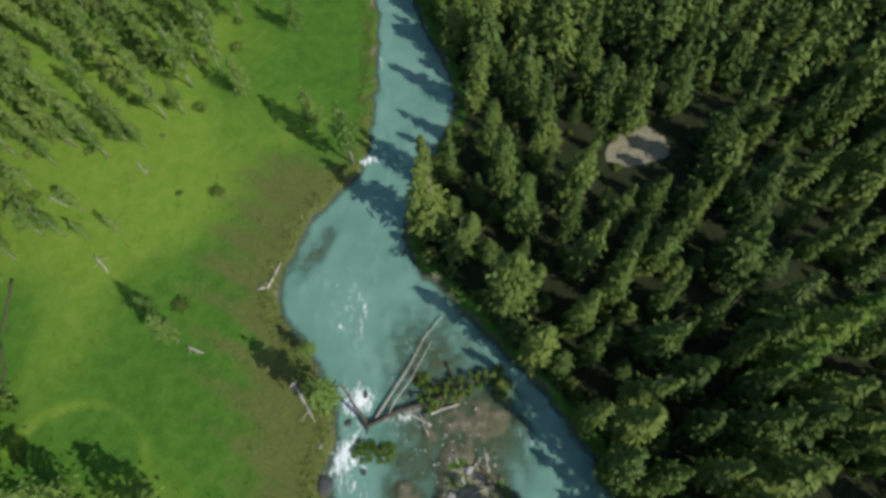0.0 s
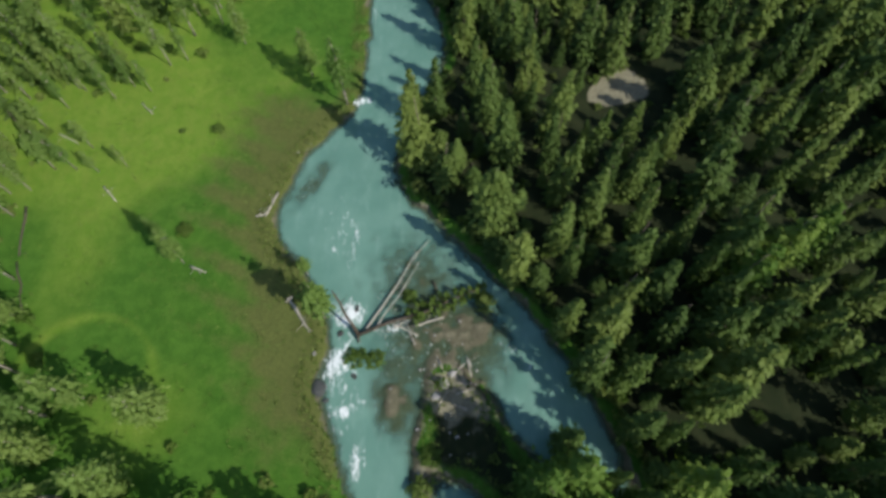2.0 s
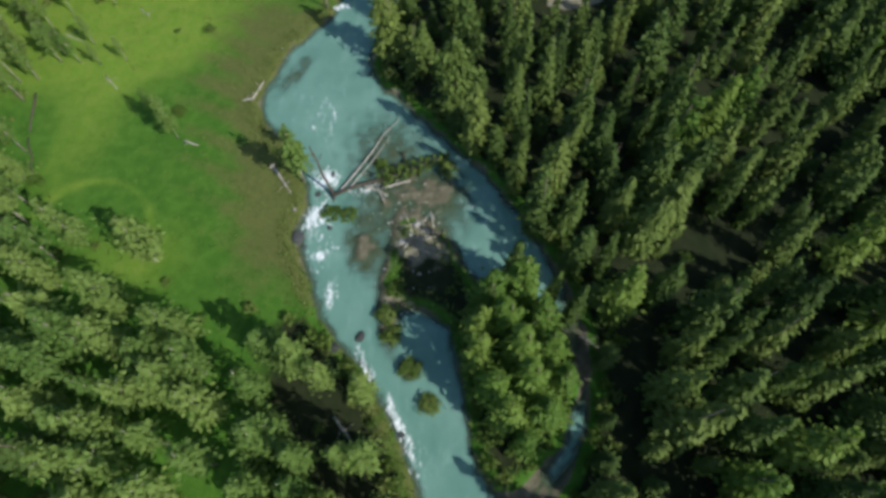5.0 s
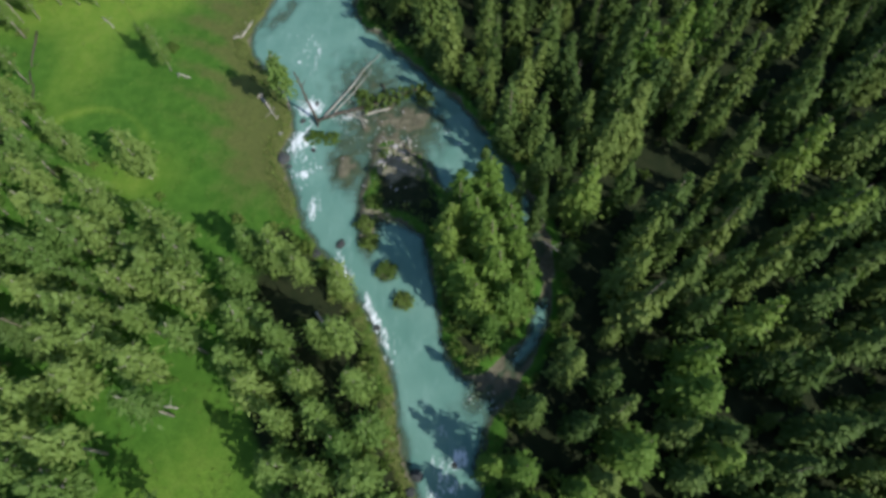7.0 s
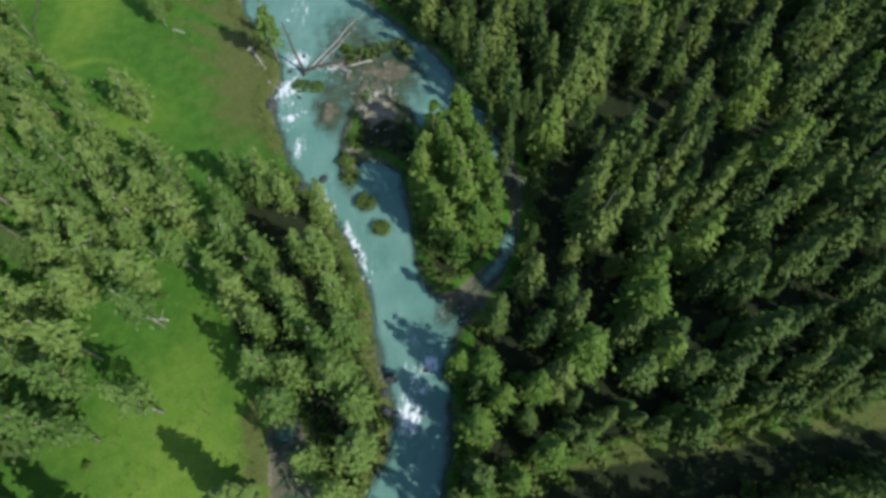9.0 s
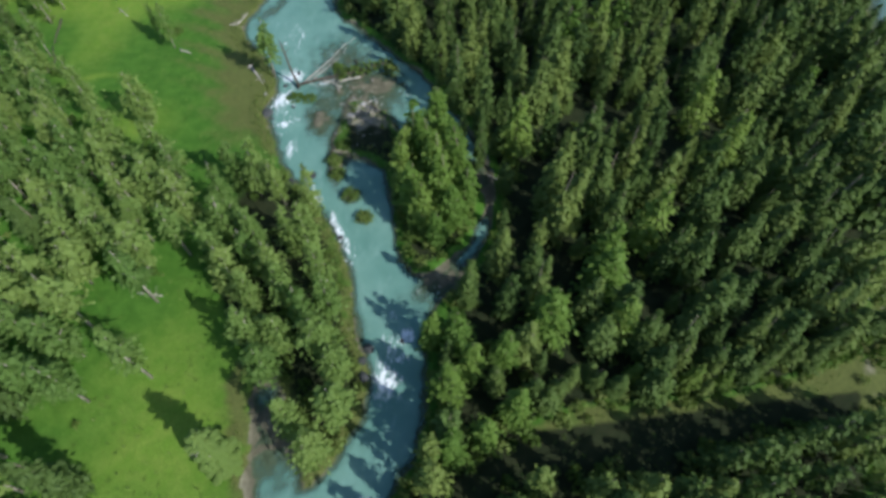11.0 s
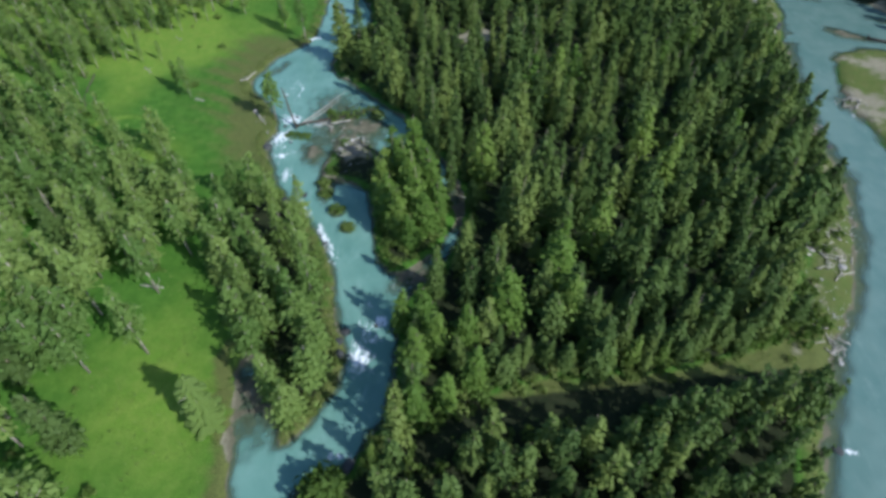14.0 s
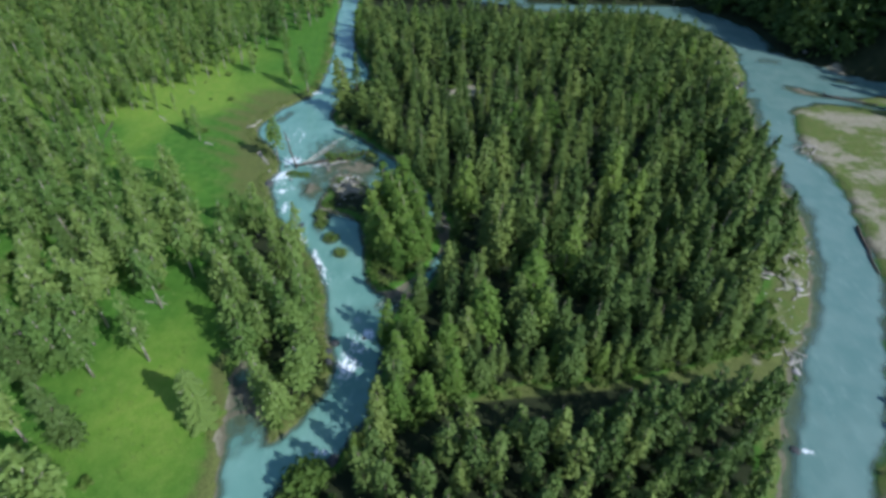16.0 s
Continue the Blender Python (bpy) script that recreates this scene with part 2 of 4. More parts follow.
BEACH = [(72, -73), (77, -57), (80, -47), (86, -37), (96, -23), (103, -8), (107, 5), (112, 26), (117, 55), (118, 75), (126, 108), (114, 128), (98, 135), (70, 138),
         (70, 152), (112, 154), (134, 142), (146, 112), (138, 82), (127, 56), (118, 26), (114, 5), (110, -12), (98, -36), (84, -55)]
EAST_BAR = [(78, -74), (88, -63), (98, -51), (110, -32), (119, -8), (124, 12), (125, 30), (134, 53), (145, 76), (185, 62), (190, 10), (170, -40), (140, -74)]


def spline(points, closed=False, n=4):
    """A smooth line through the points."""
    p = np.array(points, float)
    m = len(p)
    get = (lambda i: p[i % m]) if closed else (lambda i: p[min(max(i, 0), m - 1)])
    out = []
    for i in range(m if closed else m - 1):
        a, b, c, d = get(i - 1), get(i), get(i + 1), get(i + 2)
        for k in range(n):
            u = k / n
            out.append(0.5 * (2 * b + (c - a) * u + (2 * a - 5 * b + 4 * c - d) * u * u + (3 * b - a - 3 * c + d) * u ** 3))
    if not closed:
        out.append(p[-1])
    return np.array(out)


def inside(outline, x, y):
    """Signed distance to a closed outline, positive within; rough where it is far off."""
    flat_x, flat_y = np.ravel(x), np.ravel(y)
    (lx, ly), (hx, hy) = outline.min(axis=0), outline.max(axis=0)
    off = np.hypot(np.maximum(np.maximum(lx - flat_x, flat_x - hx), 0), np.maximum(np.maximum(ly - flat_y, flat_y - hy), 0))
    out = -off
    near = np.nonzero(off < 8)[0]
    px, py = flat_x[near], flat_y[near]
    best, odd = np.full(px.shape, 1e9), np.zeros(px.shape, bool)
    for (ax, ay), (bx, by) in zip(outline, np.roll(outline, -1, axis=0)):
        dx, dy = bx - ax, by - ay
        qx, qy = px - ax, py - ay
        u = np.minimum(np.maximum((qx * dx + qy * dy) / (dx * dx + dy * dy + 1e-12), 0), 1)
        best = np.minimum(best, (qx - u * dx) ** 2 + (qy - u * dy) ** 2)
        if ay != by:
            odd ^= ((ay > py) != (by > py)) & (px < dx * (py - ay) / dy + ax)
    out[near] = np.where(odd, 1, -1) * np.sqrt(best)
    return out.reshape(np.shape(x))


MAIN = np.vstack([spline(MAIN_LEFT), spline(MAIN_RIGHT)[::-1]])
EAST = np.vstack([spline(EAST_LEFT), spline(EAST_RIGHT)[::-1]])
ISLE, MEAD, GLAD, STRIP, SCR, BEA, BAR, BRA = [spline(q, True) for q in (ISLAND, MEADOW, GLADE, PATH_STRIP, SCREE, BEACH, EAST_BAR, BRAID)]


def ripples(x, y, scale, seed):
    """Smooth random waves, about -1 to 1."""
    rng = np.random.default_rng(seed)
    out = np.zeros(np.shape(x))
    for k in range(7):
        a, f, ph = rng.uniform(0, 6.283), rng.uniform(0.6, 1.8) / scale, rng.uniform(0, 6.283)
        out = out + np.sin((x * np.cos(a) + y * np.sin(a)) * f * 6.283 + ph + 1.3 * np.sin((y * np.cos(a) - x * np.sin(a)) * f * 4 + ph * 2))
    return out / 4.5


def smooth(v, low, high):
    u = np.clip((v - low) / (high - low), 0, 1)
    return u * u * (3 - 2 * u)


def blob(x, y, cx, cy, rx, ry, turn=0.0):
    c, s = math.cos(radians(turn)), math.sin(radians(turn))
    u, v = (x - cx) * c + (y - cy) * s, (y - cy) * c - (x - cx) * s
    return np.exp(-((u / rx) ** 2 + (v / ry) ** 2))


# shallows and bars in the main river: centre, half-lengths, turn, rise of the bed
BARS = [(-0.6, -8.5, 1.7, 5.5, 8, 1.35), (3, 0, 3, 4, 0, 0.7), (0, 15, 9, 12, 15, 0.62), (5, -3.5, 3.5, 5, 0, 0.8), (-3, 24, 7, 8, 35, 0.3), (-1, 10, 7, 4, 10, 0.32), (3, 5, 4.0, 3.5, 0, 0.4), (-5.0, 2.2, 2.8, 4.6, 12, 0.93), (8, 14, 5, 3, 0, 0.5), (9, 9, 6, 4, -40, 0.40), (-20, 39, 2.0, 7, -28, 0.7),
        (-15, 5.5, 1.8, 3.5, 0, 0.5), (3.0, -16.4, 1.5, 1.5, 0, 1.5), (5.6, -21.2, 1.4, 1.2, 0, 1.3), (-4.5, -11.5, 1.0, 1.0, 0, 0.7), (-4.2, -57, 4.2, 8, 10, 1.0), (18.5, -33.5, 6, 2.8, 40, 1.0), (27.2, -10, 2.4, 16, 5, 0.85), (7, -47, 1.2, 6, 8, 0.75)]
EAST_BARS = [(-0.6, -8.5, 1.7, 5.5, 8, 1.35), (3, 0, 3, 4, 0, 0.7), (146, 66, 7, 4, -40, 1.5), (160, 60, 10, 3, -15, 1.2), (165, 75, 9, 4, -30, 1.25), (148, 92, 7, 6, 0, 1.0), (125, 26, 3, 7, 10, 0.9), (131, 66, 4, 4, 0, 0.6)]
# rapids
RAPIDS = [(-13.5, 56.5, 2.8, 1.2, 20, 0.8), (-12, 78, 0.8, 4, 5, 0.5), (-12, 27, 0.8, 5, -8, 0.55), (-15.5, 26, 0.6, 1.6, 0, 0.5), (-12, 15.5, 2.8, 2.2, -20, 0.95), (-13, 8, 2.2, 4.5, -25, 0.85), (-5, 13.5, 4, 1.2, 15, 0.7),
          (-11.5, 1.5, 3, 1.2, 20, 0.75), (-9.5, -5, 1.4, 3, 15, 0.75), (-3.0, -16.5, 1.0, 4.0, 28, 0.8), (1.5, -24, 0.9, 5, 25, 0.9), (4, -30, 0.8, 2.5, 20, 0.75), (11.5, -39.5, 1.5, 1.2, 0, 0.45), (13.5, -43, 1.6, 1.6, 0, 0.85),
          (10.8, -50, 2.4, 3.6, 20, 0.85), (11, -45, 2.0, 5, 10, 0.45), (-14, 30, 5, 10, 10, 0.28), (-12, 4, 3, 9, 0, 0.4), (3, -27, 3, 9, 28, 0.3), (-3, 12, 6, 4, 10, 0.35), (13, -46.5, 1.5, 1, 0, 0.6), (9.5, -65.5, 2, 1, 0, 0.7), (116, 62, 2.0, 2.0, 0, 0.8), (129, 75, 4, 3, 30, 0.6), (81.3, -64.6, 1.4, 0.6, 0, 0.9), (126, 20, 1, 9, -5, 0.4), (12, 10, 5, 1.0, -40, 0.45), (0.5, 64, 1.2, 1.2, 0, 0.6)]


FOOT_Y, FOOT_X = [-60, 0, 35, 60, 75, 130, 150, 165, 200], [260, 217, 196, 181, 172, 165, 158, 140, 60]      # foot of the valley side


def levels(x, y):
    """Height of the ground and the covers on it at plan positions."""
    wob = 0.55 * ripples(x, y, 6.0, 3) + 0.25 * ripples(x, y, 2.2, 4)
    past_foot = np.maximum(x - np.interp(y, FOOT_Y, FOOT_X), 0)
    main = np.minimum(inside(MAIN, x, y), -inside(ISLE, x, y)) + wob
    east = np.maximum(inside(EAST, x, y), inside(BRA, x, y) - 0.5) + 1.2 * wob
    east = east - 16 * blob(x, y, 172, 61, 8, 6, 10) - 9 * blob(x, y, 148, 66, 5, 3, -20)      # islets between the braids
    z = 0.10 * ripples(x, y, 22, 5) + 0.05 * ripples(x, y, 5, 6) + 0.1 + 70 * (1 - np.exp(-past_foot / 52))      # the valley side rises beyond the far river
    cut = smooth(main, -0.9, 2.6)
    bed = -1.25 + 0.12 * ripples(x, y, 5, 7)
    for cx, cy, rx, ry, turn, rise in BARS:
        bed = bed + rise * blob(x, y, cx, cy, rx, ry, turn) * (1 + 0.25 * ripples(x, y, 3, 8))
    z = z * (1 - cut) + np.minimum(bed, 0.05) * cut
    cut_e = smooth(east, -3.0, 3.5)
    bed_e = -1.6 + 0.15 * ripples(x, y, 8, 9)
    shore = np.interp(y, [q[1] for q in EAST_LEFT[:12]], [q[0] for q in EAST_LEFT[:12]])
    bed_e = bed_e + 0.95 * smooth(shore + 8.0 + 0.9 * ripples(x, y, 30, 19) - x, 0, 7.0) * (y < 60)      # silty shallows under the beach
    for cx, cy, rx, ry, turn, rise in EAST_BARS:
        bed_e = bed_e + rise * blob(x, y, cx, cy, rx, ry, turn) * (1 + 0.25 * ripples(x, y, 4, 8))
    z = z * (1 - cut_e) + np.minimum(bed_e, 0.05) * cut_e
    isle = inside(ISLE, x, y) + wob
    gravel = np.maximum(smooth(main, -1.0, 0.3) * smooth(ripples(x, y, 13, 41), 0.1, 0.9), smooth(isle, -0.5, 0.5) * smooth(10.5 - x, -1.5, 1.5) * (0.25 + 0.6 * smooth(y, -2, 4) + 0.15 * ripples(x, y, 4, 14)))
    gravel = np.maximum(gravel, smooth(main, 0.0, 0.8))
    gravel = np.maximum(gravel, smooth(inside(BEA, x, y) + 1.5 * wob, -1.0, 1.2) * (0.27 + 0.3 * ripples(x, y, 9, 17)))
    gravel = np.maximum(gravel, smooth(inside(BAR, x, y), -1, 3) * (0.46 + 0.3 * ripples(x, y, 23, 11) + 0.15 * ripples(x, y, 7, 12)))
    gravel = np.maximum(gravel, np.maximum(smooth(inside(SCR, x, y) + wob, -0.5, 0.7) * (0.85 + 0.2 * ripples(x, y, 6, 20)), smooth(east, -1, 1)))
    gravel = gravel * (1 - smooth(past_foot, 0, 3))
    mead = np.maximum(inside(MEAD, x, y), inside(GLAD, x, y)) + 1.2 * wob
    strip = inside(STRIP, x, y) + wob
    # the clearing's southern half keeps the dark floor colour as painted tree shade
    wood_and_shade = 1 - np.maximum.reduce([smooth(mead, -2.5, 1.5), 0.9 * smooth(strip, -1.5, 1.0) * smooth(y + 55.2 - 0.12 * (x - 47), -1.2, 1.2), smooth(main, -3.0, 0.5), smooth(inside(BAR, x, y), -2, 2), smooth(inside(BEA, x, y) + wob, -2.5, 0.5)])
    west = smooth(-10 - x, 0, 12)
    wood_and_shade = wood_and_shade * (1 - 0.75 * west)
    return z, main, east, gravel, wood_and_shade, mead


def axis(dense, steps):
    """Grid lines: close together in the middle, ever wider outwards."""
    low, high, step = dense
    line = list(np.arange(low, high + 0.01, step))
    up, down = [high], [low]
    for grow in steps:
        up.append(up[-1] + grow)
        down.append(down[-1] - grow)
    return np.array(down[1:][::-1] + line + up[1:])


OUT = [1, 1.5, 2, 2, 3, 3, 4, 4, 5, 6, 8, 10, 12, 15, 20, 30, 40, 60, 90, 140, 200, 300, 450, 600]
GX, GY = axis((-78, 134, 0.68), OUT), axis((-78, 112, 0.68), OUT)
XX, YY = np.meshgrid(GX, GY)
ZZ, MAIN_D, EAST_D, GRAV, WOOD_AND_SHADE, MEAD_D = levels(XX, YY)
WATER_Z = -0.35


def sheet(name, x, y, z, keep, covers, mat):
    """A mesh over the grid, of the cells where keep is true, with one value a vertex for each cover."""
    rows, cols = x.shape
    idx = np.arange(rows * cols).reshape(rows, cols)
    quads = np.stack([idx[:-1, :-1], idx[:-1, 1:], idx[1:, 1:], idx[1:, :-1]], axis=-1)[keep]
    used, faces = np.unique(quads.ravel(), return_inverse=True)
    co = np.stack([x.ravel()[used], y.ravel()[used], z.ravel()[used]], axis=1)
    me = raw_mesh(name, co, faces.reshape(-1, 4), mat)
    for key, value in covers.items():
        me.attributes.new(key, "FLOAT", "POINT").data.foreach_set("value", value.ravel()[used].astype(np.float32))
    me.shade_smooth()
    return new(name, me)


def raw_mesh(name, co, faces, mat):
    """A mesh from arrays of vertices and of equal-sided faces."""
    me = bpy.data.meshes.new(name)
    sides = faces.shape[1]
    me.vertices.add(len(co))
    me.vertices.foreach_set("co", np.asarray(co, np.float32).ravel())
    me.loops.add(faces.size)
    me.loops.foreach_set("vertex_index", faces.ravel().astype(np.int32))
    me.polygons.add(len(faces))
    me.polygons.foreach_set("loop_start", np.arange(0, faces.size, sides, dtype=np.int32))
    me.polygons.foreach_set("loop_total", np.full(len(faces), sides, np.int32))
    me.materials.append(mat)
    me.update(calc_edges=True)
    return me


sere = (0.9 * blob(XX, YY, -58, 62, 22, 16) + 0.75 * blob(XX, YY, -45, 48, 14, 10) + 0.5 * blob(XX, YY, -40, 88, 16, 10)
        + 0.55 * blob(XX, YY, -40, 0, 12, 8) + 0.7 * blob(XX, YY, -18, -58, 18, 24) + 0.35 * blob(XX, YY, -25, 66, 12, 10) + 0.45 * np.exp(-((np.hypot(XX + 49, YY - 5) - 10) / 0.9) ** 2) * smooth(YY, 4, 9)
        + 0.5 * blob(XX, YY, -56, 24, 8, 16) + 0.6 * smooth(-38 - XX, 0, 20) * smooth(YY, 20, 45))
turf = (0.75 * blob(XX, YY, -26, 52, 12, 9, -15) + 0.65 * blob(XX, YY, -30, 38, 12, 9) + 0.6 * blob(XX, YY, -20, 4, 7, 12) + 0.35 * blob(XX, YY, -30, 20, 14, 12)
        + 0.55 * blob(XX, YY, -20, 17, 5, 8) + 0.24 * np.sin((XX * 0.30 + YY * 0.95) * 1.15 + 1.2 * np.sin(XX * 0.21)) * blob(XX, YY, -30, 30, 16, 26) + 0.4 * blob(XX, YY, -22, 24, 9, 24) + 0.75 * smooth(MAIN_D, -5, -0.5) * (0.8 + 0.4 * ripples(XX, YY, 6, 15))) * smooth(MEAD_D, -2, 2) + 0.85 * blob(XX, YY, 4, -55, 7, 12) + 0.9 * smooth(MAIN_D, -6, -1.5) * smooth(-10 - YY, 0, 4) * smooth(12 - XX, 0, 4) * (0.8 + 0.4 * ripples(XX, YY, 5, 18)) * (1 - blob(XX, YY, -10, -64, 6, 15)) + 0.8 * smooth(inside(BAR, XX, YY), 0, 5) + 0.8 * smooth(inside(BEA, XX, YY), -2, 1) + 1.3 * smooth(inside(STRIP, XX, YY), -1, 2) * (0.8 + 0.3 * ripples(XX, YY, 9, 16))
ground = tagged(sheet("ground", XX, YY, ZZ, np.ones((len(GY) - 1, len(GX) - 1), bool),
                      {"gravel": GRAV, "wood_and_shade": WOOD_AND_SHADE, "sere": sere, "turf": turf}, GROUND),
                "green valley meadow with gravel banks, mossy forest floor and painted clearing shade", "ground", kind="structure")

foam = np.zeros(XX.shape)
for cx, cy, rx, ry, turn, much in RAPIDS:
    foam = np.maximum(foam, 1.1 * much * blob(XX, YY, cx, cy, rx, ry, turn))
depth = np.clip(WATER_Z - ZZ, -0.2, 3)
WZ = WATER_Z + 0.05 * ripples(XX, YY, 3.0, 21) + 0.25 * foam * (0.5 + 0.8 * ripples(XX, YY, 1.7, 22))
low = ZZ < WATER_Z + 0.15
wet = low[:-1, :-1] | low[:-1, 1:] | low[1:, 1:] | low[1:, :-1]
near_main = inside(MAIN, XX, YY)[:-1, :-1] > -4
tagged(sheet("water", XX, YY, WZ, wet & near_main, {"depth": depth, "foam": foam}, WATER),
       "milky turquoise river with white rapids over gravel", "river", kind="structure")
tagged(sheet("water", XX, YY, WZ, wet & ~near_main, {"depth": depth, "foam": foam}, WIDE_WATER),
       "wide pale blue-green river beside a gravel beach", "river", kind="structure")


# ---- trees ----
def conifer(rng, h, r, whorls, per, droop=0.35, full=0.75, bare=0.08):
    """Crown of a spruce: whorls of drooping fronds round the trunk, of uneven length. Returns vertices and triangles."""
    co, tri = [], []
    for i in range(whorls):
        f = i / (whorls - 1)
        z0 = h * (bare + (0.97 - bare) * f)
        reach = r * (1 - f) ** full * rng.uniform(0.78, 1.12) + 0.18
        n = max(4, int(round(per * (1 - 0.45 * f))))
        turn = rng.uniform(0, 6.283)
        for j in range(n):
            a = turn + 6.283 * j / n + rng.uniform(-0.35, 0.35)
            length = reach * rng.uniform(0.62, 1.12)
            z = z0 + rng.uniform(-0.5, 0.5) * h / whorls
            d = np.array((math.cos(a), math.sin(a), 0))
            s = np.array((-d[1], d[0], 0))
            fall = droop * rng.uniform(0.6, 1.4)
            w = length * rng.uniform(0.22, 0.34) + 0.14
            k = len(co)
            at = lambda u, v, e: d * (u * length) + s * (v * w) + np.array((0, 0, z - fall * length * u ** 1.3 + e))
            co += [at(0.02, 0, 0.12), at(0.5, 0, 0.16), at(1.0, 0, 0.0), at(0.42, 1.0, -0.16 * w - 0.1), at(0.42, -1.0, -0.16 * w - 0.1),
                   at(0.62, 0.36, 0.0), at(0.62, -0.36, 0.0), at(0.86, 0.62, -0.12), at(0.86, -0.62, -0.12)]
            tri += [(k, k + 3, k + 1), (k, k + 1, k + 4), (k + 1, k + 3, k + 5), (k + 1, k + 6, k + 4), (k + 1, k + 5, k + 2), (k + 1, k + 2, k + 6),
                    (k + 5, k + 7, k + 2), (k + 6, k + 2, k + 8)]
    k = len(co)
    co += [np.array((0.16 * math.cos(q), 0.16 * math.sin(q), h * 0.93)) for q in (0, 2.1, 4.2)] + [np.array((0, 0, h * 1.02))]
    tri += [(k, k + 1, k + 3), (k + 1, k + 2, k + 3), (k + 2, k, k + 3)]
    return np.array(co), np.array(tri)


def leafy(rng, h, r, clumps, leaves, low=0.2, shape=1.0, size=0.55):
    """Crown of a larch, pine or shrub: clumps of leaves set round the limbs, gaps between them. Returns vertices and triangles."""
    co, tri = [], []
    for c in range(clumps):
        f = (c + rng.uniform(0, 1)) / clumps
        wide = r * (math.sin(math.pi * (0.12 + 0.88 * f) ** 0.75) ** shape * 0.9 + 0.1)
        a, out = 2.4 * c + rng.uniform(-0.5, 0.5), wide * rng.uniform(0.45, 0.95)
        mid = np.array((math.cos(a) * out, math.sin(a) * out, h * (low + (0.97 - low) * f)))
        big = r * rng.uniform(0.32, 0.52) * (1.1 - 0.5 * f)
        for l in range(leaves):
            v = rng.normal(size=3)
            v /= np.linalg.norm(v) + 1e-9
            v[2] = abs(v[2]) * 0.9 - 0.25
            p = mid + v * big * rng.uniform(0.6, 1.05) * np.array((1, 1, 0.8))
            nrm = v + rng.normal(size=3) * 0.45 + np.array((0, 0, 0.35))
            nrm /= np.linalg.norm(nrm) + 1e-9
            t1 = np.cross(nrm, rng.normal(size=3))
            t1 /= np.linalg.norm(t1) + 1e-9
            t2 = np.cross(nrm, t1)
            e = size * rng.uniform(0.6, 1.25)
            k = len(co)
            co += [p - t1 * e * 0.75, p - t2 * e * 0.42 + nrm * 0.10 * e, p + t1 * e * 0.75 - nrm * 0.1 * e, p + t2 * e * 0.42 + nrm * 0.10 * e]
            tri += [(k, k + 1, k + 2), (k, k + 2, k + 3)]
    return np.array(co), np.array(tri)


def tufted(rng, h, r, whorls, per, blades, size, low=0.08, taper=1.9):
    """Crown of a full conifer: boughs in whorls, each ending in a tuft of sprays, plump below and rounded at the top. Returns vertices and triangles."""
    co, tri = [], []
    lean = rng.normal(size=2) * 0.03 * h
    for i in range(whorls):
        f = (i + 0.5) / whorls
        z0 = h * (low + (0.95 - low) * f)
        reach = r * (1 - f ** taper) ** 0.8 * (0.72 + 0.28 * min(1, f / 0.22)) * rng.uniform(0.82, 1.15) + 0.22
        n = max(3, int(round(per * (1 - 0.55 * f))))
        turn = rng.uniform(0, 6.283)
        for j in range(n):
            a = turn + 6.283 * j / n + rng.uniform(-0.4, 0.4)
            length = reach * rng.uniform(0.62, 1.12)
            d, s = np.array((math.cos(a), math.sin(a), 0)), np.array((-math.sin(a), math.cos(a), 0))
            mid = d * length * 0.64 + np.array((lean[0] * f * f, lean[1] * f * f, z0 + rng.uniform(-1.0, 0.9) * h / whorls - 0.10 * length))
            for b in range(blades):
                u, v, w = rng.normal(size=3) * 0.5
                p = mid + d * (u * 0.48 * length) + s * (v * (0.36 * length + 0.2)) + np.array((0, 0, w * (0.22 * length + 0.2) - 0.12 * abs(v) * length))
                along = d * rng.uniform(0.5, 1.0) + s * rng.uniform(-0.8, 0.8) + np.array((0, 0, rng.uniform(-0.75, 0.05)))
                along /= np.linalg.norm(along)
                across = np.cross(along, np.array((0, 0, 1)) + rng.normal(size=3) * 0.45)
                across /= np.linalg.norm(across) + 1e-9
                up = np.cross(across, along)
                e = size * rng.uniform(0.65, 1.3)
                k = len(co)
                co += [p - along * e * 0.7, p - across * e * 0.4 - up * 0.12 * e, p + along * e * 0.75 - up * 0.1 * e, p + across * e * 0.4 - up * 0.12 * e]
                tri += [(k, k + 1, k + 2), (k, k + 2, k + 3)]
    return np.array(co), np.array(tri)


def pole(rng, points, radii, sides=6):
    """A tapered round stem through the points."""
    co, tri = [], []
    pts = [np.array(p, float) for p in points]
    for i, (p, rad) in enumerate(zip(pts, radii)):
        d = pts[min(i + 1, len(pts) - 1)] - pts[max(i - 1, 0)]
        d /= np.linalg.norm(d) + 1e-9
        u = np.cross(d, (0.31, 0.95, 0.1) if abs(d[1]) < 0.9 else (1, 0, 0))
        u /= np.linalg.norm(u)
        v = np.cross(d, u)
        for s in range(sides):
            q = 6.283 * s / sides
            co.append(p + (u * math.cos(q) + v * math.sin(q)) * rad * rng.uniform(0.85, 1.15))
    for i in range(len(pts) - 1):
        for s in range(sides):
            a, b = i * sides + s, i * sides + (s + 1) % sides
            tri += [(a, b, b + sides), (a, b + sides, a + sides)]
    for base, flip in ((0, True), ((len(pts) - 1) * sides, False)):
        for s in range(1, sides - 1):
            tri.append((base, base + s + 1, base + s) if flip else (base, base + s, base + s + 1))
    return np.array(co), np.array(tri)


def join(pieces):
    co, tri, k = [], [], 0
    for c, t in pieces:
        co.append(c)
        tri.append(t + k)
        k += len(c)
    return np.vstack(co), np.vstack(tri)


def part(name, geometry, mat, parent, label=""):
    """One mesh under a thing or a part."""
    ob = new(name, geometry if isinstance(geometry, bpy.types.Mesh) else raw_mesh(name, geometry[0], geometry[1], mat))
    ob.parent = parent
    return tagged(ob, label)


